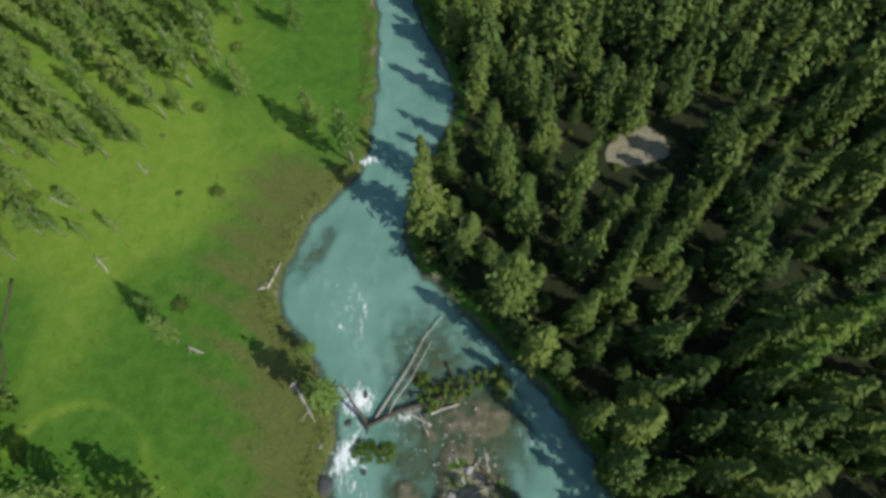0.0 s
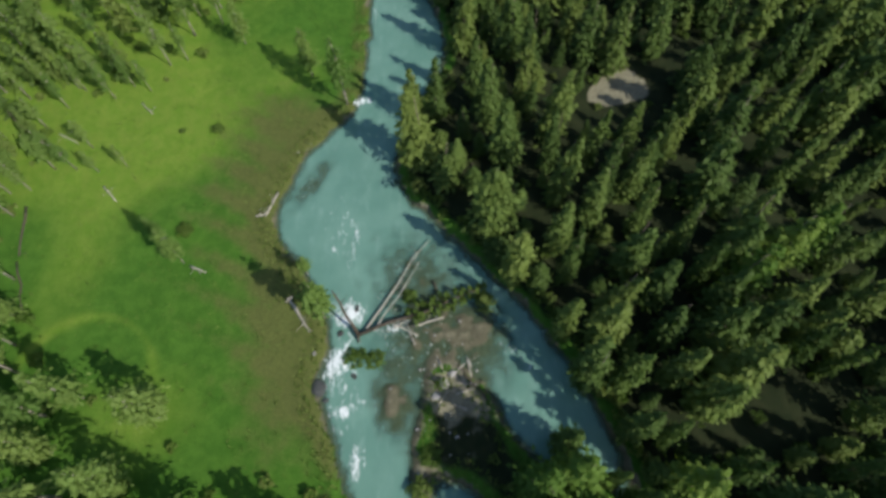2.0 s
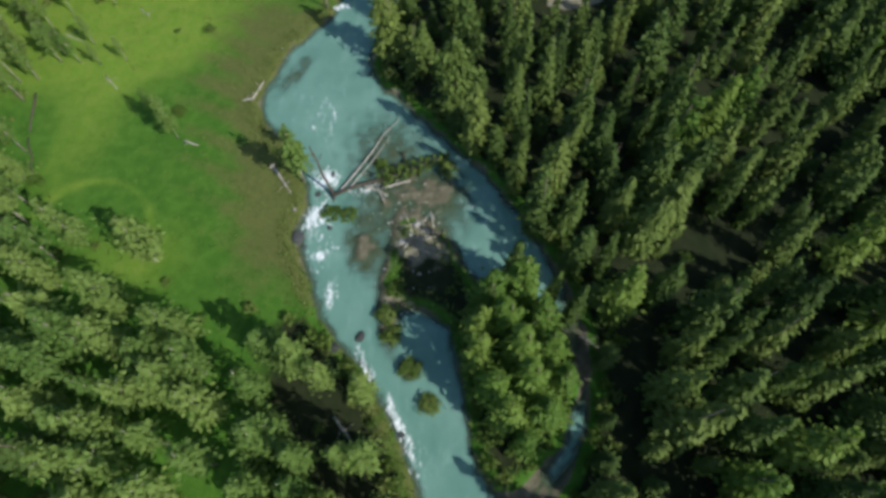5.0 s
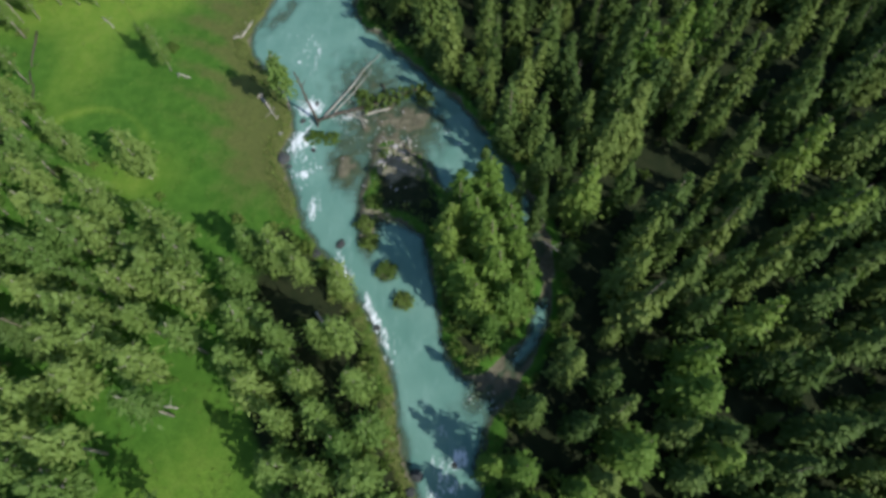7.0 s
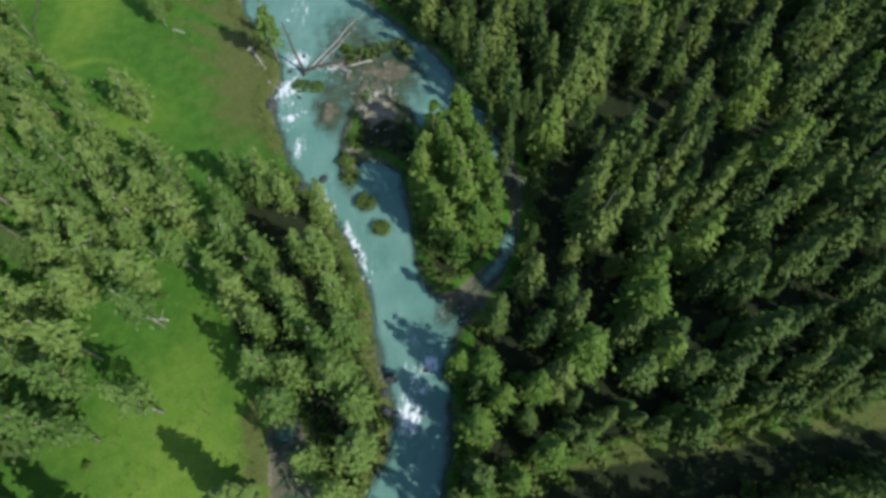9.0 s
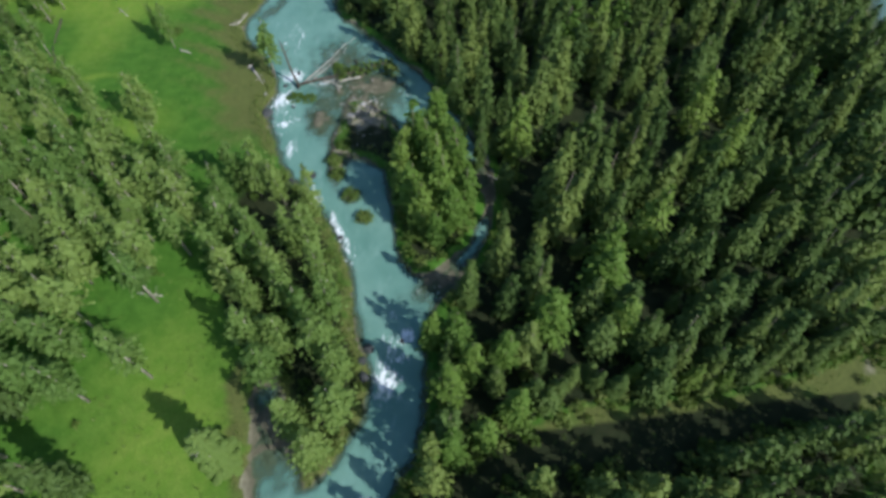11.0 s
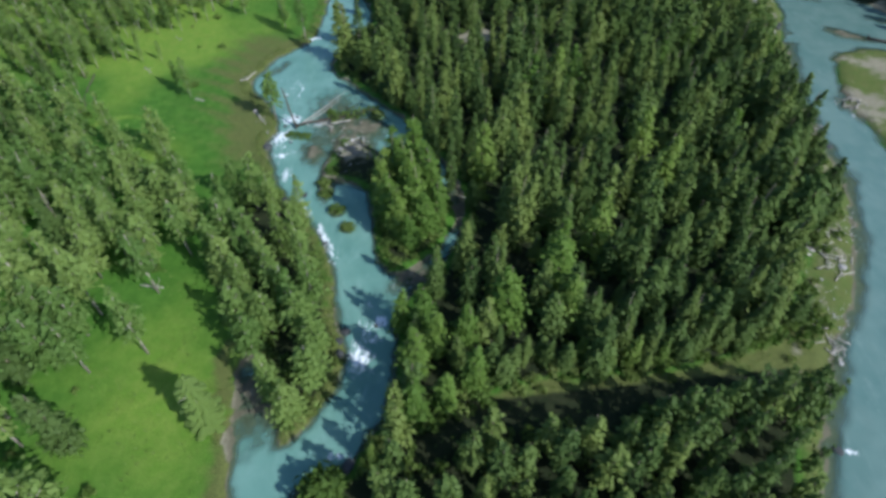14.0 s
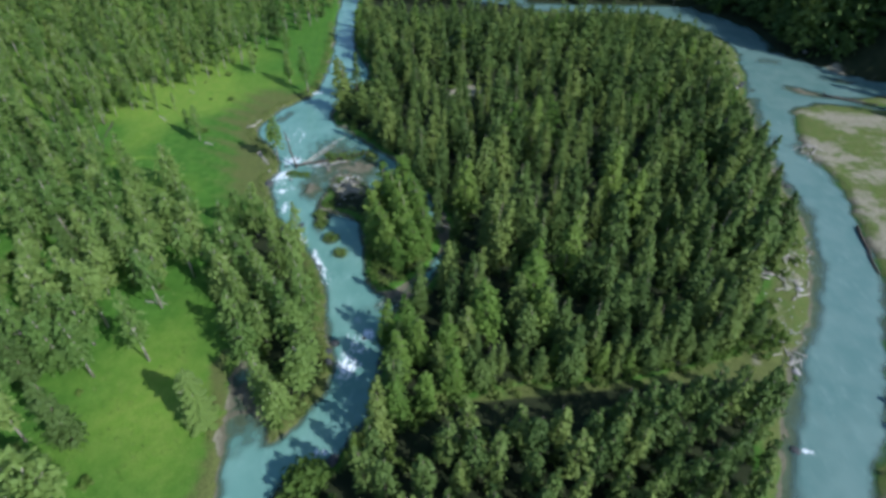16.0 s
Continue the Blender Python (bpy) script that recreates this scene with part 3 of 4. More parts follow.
def stem(rng, h, base, limbs=0, reach=1.5):
    bend = rng.normal(size=2) * 0.02 * h
    pieces = [pole(rng, [(0, 0, -0.3), (bend[0] * 0.3, bend[1] * 0.3, h * 0.3), (bend[0], bend[1], h * 0.65), (0, 0, h * 0.97)],
                   [base, base * 0.75, base * 0.45, 0.04])]
    for i in range(limbs):
        a, z = 2.4 * i + rng.uniform(-0.4, 0.4), h * rng.uniform(0.25, 0.75)
        r = reach * rng.uniform(0.6, 1.0)
        pieces.append(pole(rng, [(0, 0, z), (math.cos(a) * r * 0.5, math.sin(a) * r * 0.5, z + 0.25 * r), (math.cos(a) * r, math.sin(a) * r, z + 0.7 * r)],
                           [base * 0.35, base * 0.22, 0.03], 4))
    return join(pieces)


RNG = np.random.default_rng(7)
KINDS = {  # crown, stem, needles, height of the pattern
    "spruce": [(tufted(RNG, 14, RNG.uniform(2.5, 2.9), 14, 10, 11, 0.60, 0.08, 1.25), stem(RNG, 14, 0.20), NEEDLES) for i in range(4)],
    "fir": [(tufted(RNG, 10, RNG.uniform(2.2, 2.6), 11, 10, 13, 0.55, 0.1, 2.2), stem(RNG, 10, 0.17), NEEDLES) for i in range(4)],
    "cedar": [(tufted(RNG, 13, RNG.uniform(2.7, 3.1), 11, 10, 11, 0.56, 0.2, 2.5), stem(RNG, 13, 0.22, 4, 1.5), PINE) for i in range(4)],
    "round_pine": [(tufted(RNG, 11, RNG.uniform(2.5, 2.9), 10, 11, 13, 0.52, 0.05, 3.0), stem(RNG, 11, 0.2, 6, 1.6), PINE) for i in range(4)],
    "young_pine": [(tufted(np.random.default_rng(40 + i), 8, 1.4, 8, 7, 11, 0.46, 0.2, 2.4), stem(np.random.default_rng(40 + i), 8, 0.13, 3, 0.8), NEEDLES) for i in range(4)],
    "bushy_pine": [(conifer(np.random.default_rng(3), 13, 2.5, 24, 14, 0.08, 0.38, 0.03), stem(np.random.default_rng(3), 13, 0.24, 7, 1.8), PINE)] * 4,
    "slim_pine": [(tufted(RNG, 13, RNG.uniform(1.8, 2.2), 10, 7, 10, 0.54, 0.42, 2.2), stem(RNG, 13, 0.20, 5, 1.2), PINE) for i in range(4)],
    "pine": [(tufted(RNG, 13, RNG.uniform(2.6, 3.0), 9, 10, 11, 0.58, 0.3, 2.8), stem(RNG, 13, 0.22, 7, 2.0), PINE) for i in range(4)],
    "larch": [(tufted(RNG, 13, RNG.uniform(2.1, 2.5), 13, 9, 12, 0.5, 0.06, 1.6), stem(RNG, 13, 0.17, 7, 1.5), LARCH) for i in range(4)],
}
LITE = {
    "young_pine": [(tufted(np.random.default_rng(60 + i), 8, 1.4, 7, 6, 8, 0.6, 0.2, 2.6), NEEDLES) for i in range(4)],
    "spruce": [(tufted(RNG, 14, RNG.uniform(2.5, 2.9), 9, 7, 6, 0.95, 0.12, 1.3), NEEDLES) for i in range(5)],
    "fir": [(tufted(RNG, 10, RNG.uniform(2.2, 2.6), 8, 7, 8, 0.85, 0.12, 2.4), NEEDLES) for i in range(5)],
    "cedar": [(tufted(RNG, 13, RNG.uniform(2.7, 3.1), 9, 8, 8, 0.85, 0.2, 2.5), PINE) for i in range(5)],
    "round_pine": [(tufted(RNG, 11, RNG.uniform(2.5, 2.9), 8, 8, 8, 0.8, 0.05, 2.3), PINE) for i in range(4)],
    "slim_pine": [(tufted(RNG, 13, RNG.uniform(1.8, 2.2), 8, 6, 8, 0.75, 0.42, 2.2), PINE) for i in range(4)],
    "pine": [(tufted(RNG, 13, RNG.uniform(2.6, 3.0), 8, 8, 8, 0.85, 0.3, 2.2), PINE) for i in range(5)],
    "larch": [(tufted(RNG, 13, RNG.uniform(2.1, 2.5), 9, 7, 8, 0.8, 0.06, 1.5), LARCH) for i in range(4)],
}
TALL = {"young_pine": 8, "bushy_pine": 13, "cedar": 13, "round_pine": 11, "slim_pine": 13, "spruce": 14, "fir": 10, "pine": 13, "larch": 13}
BARKS = {"young_pine": BARK, "bushy_pine": PALEBARK, "cedar": PALEBARK, "round_pine": PALEBARK, "slim_pine": PALEBARK, "spruce": BARK, "fir": BARK, "pine": PALEBARK, "larch": BARK}
LABELS = {"young_pine": "small blunt dark green pine in a dense stand", "bushy_pine": "dense bushy green pine standing alone in the glade", "cedar": "broad grey-green cedar with feathery spreading branches", "round_pine": "full rounded green pine branched down to the grass", "slim_pine": "slender columnar pine with a dense narrow crown and pale trunk", "fir": "low dark green fir with a blunt dense crown", "spruce": "dark green pointed spruce with drooping branches in dense forest",
          "pine": "rounded grey-green pine with clumped needles and bare lower trunk",
          "larch": "light yellow-green feathery larch near the river bank"}


def scatter(rng, box, gap, accept):
    """Points at least gap apart, where accept allows."""
    x0, y0, x1, y1 = box
    n = int((x1 - x0) * (y1 - y0) / gap ** 2 * 5)
    xs, ys = rng.uniform(x0, x1, n), rng.uniform(y0, y1, n)
    ok = accept(xs, ys)
    cells, out = {}, []
    for x, y in zip(xs[ok], ys[ok]):
        i, j = int(x // gap), int(y // gap)
        if all((x - a) ** 2 + (y - b) ** 2 >= gap * gap for di in (-1, 0, 1) for dj in (-1, 0, 1) for a, b in cells.get((i + di, j + dj), ())):
            cells.setdefault((i, j), []).append((x, y))
            out.append((x, y))
    return out


LX, LY = np.arange(-140, 321, 1.0), np.arange(-120, 331, 1.0)
GRID = np.meshgrid(LX, LY)
TABLES = {}


def near(outline, x, y):
    """inside(), looked up in a table of one-metre cells."""
    key = id(outline)
    if key not in TABLES:
        TABLES[key] = inside(outline, *GRID)
    t = TABLES[key]
    u, v = np.clip(x - LX[0], 0, len(LX) - 1.001), np.clip(y - LY[0], 0, len(LY) - 1.001)
    i, j = u.astype(int), v.astype(int)
    fu, fv = u - i, v - j
    return (t[j, i] * (1 - fu) + t[j, i + 1] * fu) * (1 - fv) + (t[j + 1, i] * (1 - fu) + t[j + 1, i + 1] * fu) * fv


def dry(x, y, margin):
    return (np.minimum(near(MAIN, x, y), -near(ISLE, x, y)) < -margin) & (near(EAST, x, y) < -margin - 0.5) & (near(BRA, x, y) < -margin)


# openings in the eastern forest: centre and radius
OPENINGS = [(33, 60, 6.5), (30, 52, 5), (40, 53, 4.5), (46, 65, 5), (42, 74, 4), (32, 80, 4), (48, 3, 4.8), (34, -17, 4.2), (33, -23, 3.5), (41, 51, 3.5), (51, 10, 3.5), (57, -34, 4), (33, -11, 4), (38, -4, 3.5), (56, 32, 4),
            (50, 22, 4), (87, -24, 4.5), (71, -43, 3.5), (29, 0, 2.5), (60, 115, 5), (37, 60, 4), (26, 12, 3.0), (78, 30, 4), (43.5, 42.5, 4), (53, 40, 4), (54, 1, 3.5), (63.5, 11.5, 4), (63, -40, 3.5), (58, 52, 4), (72, 45, 4.5), (67, 60, 4.5), (92, 10, 4), (70, -15, 4), (98, 60, 5), (80, 85, 5)]


EAST_LINE = spline(EAST_LEFT)


def east_wood(x, y):
    gaps = np.ones(np.shape(x))
    for cx, cy, rad in OPENINGS:
        gaps = np.where((x - cx) ** 2 + (y - cy) ** 2 < rad * rad, -9, gaps)
    gaps = np.where((ripples(x, y, 13, 77) < -0.42) & (x > 20) & (y > -45), -9, gaps)      # dark hollows between the clumps
    bank = EAST_LINE
    gaps = np.where((x > np.interp(y, bank[:54, 1], bank[:54, 0])) & (y < 85), -9, gaps)
    gaps = np.where((x < 16) & (y < -66), -9, gaps)
    return (dry(x, y, 0.8) & (near(STRIP, x, y) < 0) & (near(BEA, x, y) < 0.5) & (near(SCR, x, y) < -1) & (near(ISLE, x, y) < -1)
            & (near(BAR, x, y) < 0) & (gaps > -0.95) & (x > -8 + 0 * y) & right_side(x, y))


RIGHT_LINE = spline(MAIN_RIGHT)[::-1]


def right_side(x, y):
    line = RIGHT_LINE
    return x > np.interp(y, line[:, 1], line[:, 0]) - 0.5


def west_wood(x, y):
    gaps = ripples(x, y, 17, 33)
    return dry(x, y, 0.8) & (near(MEAD, x, y) < -0.6) & (near(GLAD, x, y) < -0.8) & (gaps > -1.0) & ~right_side(x, y) & (near(BAR, x, y) < 0) & (near(ISLE, x, y) < -1)


TREES = []          # kind, x, y, height, girth


def plant(points, rng, weights, low, high, girth=1.0):
    for x, y in points:
        kind = rng.choice(list(weights), p=list(weights.values()))
        swell = (0.78 if 10 < x < 25 and y < -32 else 1) + 0.16 * float(ripples(np.array([x]), np.array([y]), 26, 61)[0])
        if x < 120 and float(near(EAST, np.array([x]), np.array([y]))[0]) > -11:
            swell *= 0.8      # lower trees towards the wide river
        TREES.append((str(kind), x, y, rng.uniform(low, high) * swell, girth * rng.uniform(0.85, 1.2)))


# single trees of the eastern forest that stand out: x, y, width of the crown (negative: a bright larch)
NORTH_GROVE = [(7.5, 77.9, 6.9), (5.8, 67.9, 4.7), (14.2, 67.2, 6.1), (17.6, 62.3, 4.1), (21.4, 77.9, 6), (26.1, 79.3, 4), (38.1, 79.3, 6), (43.5, 74.4, 4.9),
               (48.6, 77.2, 4), (32.4, 62.9, 4.6), (10, 51, 5.4), (7.7, 57, 4), (15.7, 56.5, 3.4), (20.1, 47.8, 5.3), (0.5, 52, 3.7), (-2, 42.8, 6.9),
               (12.5, 42.8, 5.8), (19.4, 41.3, 3.4), (26.1, 42.3, 3.5), (32, 43.3, 3.5), (39.7, 44.3, 3), (48.2, 44.8, 6.7), (64.7, 76.5, 4.9), (70.1, 77.9, 5),
               (72.1, 71.1, 5.8), (60.8, 61.1, 4.4), (65.9, 59.9, 4.5), (51.4, 63.5, 3.3), (57.3, 49.9, 4.3), (63.7, 51, 4)]
NORTH_GROVE_EAST = [(55.2, 43.3, 4.1), (37.3, 40.9, 2.9), (44.4, 38.5, 3.6), (55.8, 37.6, 3.5), (61, 37.6, 4), (33.3, 37.1, 4.2), (27.9, 35.8, 4.1), (20.3, 35.3, 4.9)]
MIDDLE_GROVE = [(19.1, 26, 4.2), (10, 29.7, 7), (12.8, 21.4, 5.1), (24.7, 31, 4.6), (30.9, 35.3, 4), (31.7, 28.9, 3.7), (29.4, 22.9, 5.3), (20.3, 21, 3.3),
                (43, 34.4, 7.1), (46.3, 26.8, 5.3), (44.2, 18.4, -6), (50.4, 23.3, -5.9), (56.2, 25.2, -5.2), (39.3, 20.3, 3), (40.3, 16, 4.2), (32.3, 17.7, 5.2),
                (25.6, 15.6, 4.3), (18.9, 12.5, 3.6), (24.1, 11.2, 5.6), (32.9, 11.2, 4.2), (21.9, 5.9, 5.2), (26, 5, 3.9), (33, 5.9, 4.2), (39, 11.2, 5.4),
                (44.5, 11.2, 5.7), (49.1, 14.9, 5), (51.7, 11.5, 4.3), (40.2, 5.9, 6.8)]
BEND_GROVE = [(26.3, -1.5, 4), (30.8, -2.5, 2.7), (17.7, -3, 3.8), (36.6, 2.1, 5.1), (43.3, 22.7, 5.7), (37.1, 25.3, 3.3), (32.2, -7.9, -5.3), (38, -6.5, 3.4),
              (22.6, -7.4, 2.3), (25.6, -9.3, 2.7), (50, 8.6, 3.3), (54.4, 6.9, 2.6), (61.4, 15.7, 4.7), (70.5, 25.2, 4), (67.5, 8.6, 4.6), (66.3, -0.1, -5.5),
              (57.2, 0.5, 4.4), (66.6, -10.8, -6), (55.1, -9.4, 4.8), (52.2, -6.5, 2.9), (43, -10.3, 6.3), (39.1, -14.9, 3.9), (42.7, -16, 3.5), (50, -14.3, 4.6),
              (47.4, -12.1, 3.1), (79.8, 16.2, 5), (75.8, 2, 5.1), (76.4, 21.2, 3.9), (75.1, 27.9, 3.9), (59.4, 22.6, 4)]
BEND_GROVE_EAST = [(59, -15.2, 3.4)]
SOUTH_GROVE = [(36.3, -20.2, 4.7), (37.1, -24.6, 6.2), (44.4, -21, 5.3), (45.4, -25.4, 4.4), (53.7, -20.2, 4.7), (50.1, -19.4, 3.8), (60.7, -24.3, 6.2),
               (62.2, -16.9, 4.6), (44.5, -31.4, -5.4), (51.1, -27.3, -5.5), (52.6, -32.5, 4.3), (56.6, -33.2, 5), (42.9, -35.6, -6.3), (27.4, -32.8, 4.3),
               (32.1, -34.5, 3.6), (22.8, -37.9, 3.7), (28, -39.9, 3.5), (32.8, -38.6, 4), (34.2, -42.7, -6), (39.9, -40.5, 4.1), (45.2, -40.5, 4.9),
               (41.5, -45.1, 5.1), (46.8, -45.7, 4.1), (52.5, -44.8, 4.8), (57.1, -40.5, 5.4), (61.8, -39.3, 4.3), (21, -44.8, -4.3), (17.1, -44.5, -3.2),
               (30.5, -46.3, 4.7), (68.6, -18.6, 4.6)]
SOUTH_GROVE_EAST = [(64.8, -29.6, 5)]
CLEARING_EDGE = [(19.8, -60.4, -4.2), (24.3, -58.3, -3.8), (28.4, -55.3, -3.8), (19.7, -52.5, -4.7), (22.8, -49, -4), (27.7, -47.1, -4.2), (43.9, -43.2, -5),
                 (48.6, -48.8, 4), (62.8, -45, 3.8), (66.9, -44.9, 5), (72.7, -40.9, 4.3)]
PICKED = NORTH_GROVE + NORTH_GROVE_EAST + MIDDLE_GROVE + BEND_GROVE + BEND_GROVE_EAST + SOUTH_GROVE + SOUTH_GROVE_EAST + CLEARING_EDGE
PX, PY = np.array([p[0] for p in PICKED]), np.array([p[1] for p in PICKED])


def crowded(x, y):
    """Distance to the nearest picked tree, and how many of them stand within eleven metres."""
    d = np.hypot(PX - x, PY - y)
    return float(d.min()), int((d < 11).sum())


FR = np.random.default_rng(11)
EASTERN = scatter(FR, (-8, -110, 150, 150), 3.85, east_wood)
for x, y, wide in PICKED:
    h = (13.2 if y > -28 else 11.2) + 0.5 * abs(wide) + FR.uniform(-0.8, 0.8)
    if y < -44:
        h -= 2.5
    kind = "larch" if wide < 0 else str(FR.choice(["spruce", "fir"], p=[0.75, 0.25]))
    full = 4.6 * h / 13 if wide < 0 else 5.4 * h / 14 if kind == "spruce" else 4.8 * h / 10      # crown width of the pattern at this height
    TREES.append((kind, x, y, h, 1.06 * abs(wide) / full))
low_fill, open_east = [], []
for p in EASTERN:
    gap, many = crowded(*p)
    if 25 < p[1] < 70 and p[0] < float(np.interp(p[1], RIGHT_LINE[:, 1], RIGHT_LINE[:, 0])) + 6:
        continue      # only the picked trees stand at the bend
    if many < 3 and gap > 3.4:
        open_east.append(p)
    elif gap > 3.0:
        low_fill.append(p)
outer = [p for p in open_east if 134 > p[1] > 112 or (p[1] > 88 and p[0] > 88)]
plant(outer, FR, {"spruce": 0.9, "larch": 0.1}, 6.0, 8.5, 1.4)
by_river = [p for p in open_east if -56 + 0.1 * p[0] - 3 < p[1] < -22 and p[0] < 40]
plant(by_river, FR, {"spruce": 0.3, "fir": 0.25, "larch": 0.25, "round_pine": 0.2}, 7.5, 11, 1.1)
plant([p for p in open_east if -56 + 0.1 * p[0] - 3 < p[1] <= 112 and p not in by_river and p not in outer], FR, {"spruce": 0.72, "fir": 0.24, "larch": 0.04}, 9.0, 14.5, 1.06)
plant(low_fill, FR, {"spruce": 0.7, "fir": 0.3}, 4.5, 8.0, 1.15)      # younger trees in the shade between the tall ones
for x, y in scatter(FR, (10, -95, 100, -40), 2.85, east_wood):      # trees rise from the edge of the clearing southwards
    if y <= -56 + 0.1 * x - 3 and float(near(STRIP, np.array([x]), np.array([y]))[0]) < -0.6:
        front = -float(near(STRIP, np.array([x]), np.array([y]))[0]) < 6      # the front rows stand tall and close and shade the clearing
        TREES.append((str(FR.choice(["young_pine", "fir"], p=[0.96, 0.04])), x, y, FR.uniform(10.4, 12.8) if front else FR.uniform(8.6, 12.2), FR.uniform(0.68, 0.86) if front else FR.uniform(0.6, 0.82)))
for x in np.arange(29, 80, 2.6):      # the forest's edge above the clearing
    edge = float(np.interp(x, [27, 33.6, 40, 50, 57, 65, 75, 84], [-57.8, -54.6, -53, -52.4, -52, -50, -46.8, -42]))
    TREES.append((str(FR.choice(["spruce", "fir", "larch"], p=[0.45, 0.3, 0.25])), x + FR.uniform(-0.6, 0.6), edge + FR.uniform(0.6, 3.2), FR.uniform(6.0, 9.5), FR.uniform(0.85, 1.1)))
bank_line = spline(MAIN_RIGHT)
for i in range(8, 103):      # tall trees along the river's eastern bank
    (x, y), (u, v) = bank_line[i], bank_line[i + 1] - bank_line[i - 1]
    l = math.hypot(u, v)
    off = FR.uniform(0.8, 3.0)
    if (-66 < y < -48 or 88 < y < 140) and FR.uniform() < min(0.95, l / 2 / 2.4):
        x, y = x - v / l * off, y + u / l * off
        TREES.append((str(FR.choice(["spruce", "larch"], p=[0.7, 0.3])), x, y, FR.uniform(7, 9.5) if y < -30 else FR.uniform(8.5, 11.5), FR.uniform(0.8, 1.05)))
# the grove on the western bank, and the trees along the meadow's southern edge: x, y, width of the crown
BANK_GROVE = [(-16, -14.3, 4.5), (-12.4, -16.8, 4.2), (-14.9, -26, 6.5), (-2, -28.3, 4), (-10.3, -32, 4), (-15.3, -32, 4.6), (-12.6, -35.5, 5), (-6.4, -34.1, 4.2), (0.6, -34.9, 4),
              (-3.8, -38.9, 4.4), (-9.3, -38.9, 3.8), (-0.8, -42.2, 4.4), (2.4, -40.3, 4), (-8.3, -44.2, 5), (-5.4, -49.7, 4.6), (1.8, -46, 5.2), (-1, -56.3, 4), (4.6, -54.7, 5.5), (2.4, -60.2, 4.6),
              (-3.2, -20.1, 3.5), (-5, -28.4, 3.5), (-10.2, -28.4, 4), (4.6, -49.2, 4.4), (-3.4, -45.4, 4), (-8, -18.6, 3.4), (-17.6, -20, 4.4)]
EDGE_TREES = [(-36.8, 1.4, 5), (-28.6, -12.2, 5), (-52, 0.5, 4.4), (-47.8, 3.1, 4), (-39, -8, 4.8), (-47, -9.5, 4.8), (-42, -13.5, 5), (-50, -4, 4.2), (-44.5, -17, 5), (-37.6, -13, 4.6), (-31.5, -16, 4.6),
              (-44, -22.4, 5), (-32, -20.6, 5), (-25, -17.4, 4.2), (-28.4, -26.5, 5), (-38.6, -29.5, 5), (-27, -32.5, 5), (-21.7, -29, 4.2), (-22.6, -22.6, 4.4), (-36, -24.6, 4.6), (-33, -29.4, 4.4)]
for x, y, wide in BANK_GROVE:
    h = FR.uniform(11.5, 14.0) * (0.85 if y < -44 else 1)
    kind = str(FR.choice(["cedar", "round_pine", "pine"], p=[0.3, 0.5, 0.2]))
    TREES.append((kind, x, y, h, 1.12 * wide / (5.8 * h / (11 if kind == "round_pine" else 13))))
for x, y, wide in EDGE_TREES:
    h = FR.uniform(12.0, 15.0)
    kind = str(FR.choice(["cedar", "slim_pine", "pine"], p=[0.55, 0.3, 0.15]))
    TREES.append((kind, x, y, h, (1.0 if kind == "slim_pine" else 1.15 * wide / (6.0 * h / 13))))
WEST_MARKS = np.array([(p[0], p[1]) for p in BANK_GROVE + EDGE_TREES])


def loose_wood(x, y):
    clear = np.hypot(np.subtract.outer(x, WEST_MARKS[:, 0]), np.subtract.outer(y, WEST_MARKS[:, 1])).min(axis=1)
    return west_wood(x, y) & (clear > 3.6) & ~((x > -56) & (y > -15) & (y < 12))


plant(scatter(FR, (-120, -112, -22, -9), 4.7, loose_wood), FR, {"spruce": 0.18, "cedar": 0.46, "pine": 0.12, "slim_pine": 0.24}, 10, 15)
plant(scatter(FR, (-135, -9, -22, 30), 4.4, loose_wood), FR, {"spruce": 0.15, "cedar": 0.3, "pine": 0.1, "slim_pine": 0.45}, 9, 14, 0.9)
plant(scatter(FR, (-135, 30, -22, 60), 3.9, west_wood), FR, {"spruce": 0.1, "cedar": 0.1, "slim_pine": 0.8}, 8.5, 12.5, 0.8)
plant(scatter(FR, (-150, 60, -18, 190), 4.4, west_wood), FR, {"spruce": 0.32, "slim_pine": 0.6, "cedar": 0.08}, 10, 14.5, 0.8)
for x, y, h, g in ((14, -8, 14.2, 1.0), (18.3, -7.4, 16.2, 0.95), (12.4, -11.8, 13, 0.9), (16.4, -11.6, 14.5, 1.0), (20.8, -11.4, 13.5, 1.0), (12.8, -15.8, 13.0, 0.95), (17.4, -15.6, 15.0, 1.0), (21.8, -15.4, 12.5, 1.05),
                   (14.0, -19.8, 13.0, 0.95), (18.8, -19.6, 14.0, 1.0), (22.6, -19.2, 11, 1.0), (16.0, -23.4, 12.0, 0.95), (20.4, -23.2, 11.0, 1.1), (18.2, -26.6, 9, 1.0)):      # on the island
    TREES.append(("larch", x, y, h, 1.22 * g))
plant(scatter(FR, (-20, 150, 280, 235), 6.0, lambda x, y: dry(x, y, 1) & (near(BEA, x, y) < 0) & right_side(x, y)), FR, {"spruce": 0.8, "pine": 0.2}, 13, 19)
# spruces past x = 183 stand mostly out of view, added to shade the braids
plant(scatter(FR, (150, 30, 250, 160), 5.3, lambda x, y: dry(x, y, 3) & ((near(BAR, x, y) < 0) | (x > 183))), FR, {"spruce": 1.0}, 22, 28, 0.85)
plant(scatter(FR, (-230, 60, -20, 240), 6.5, lambda x, y: dry(x, y, 1) & west_wood(x, y) & ((x < -150) | (y > 190))), FR, {"spruce": 0.5, "cedar": 0.5}, 12, 17)

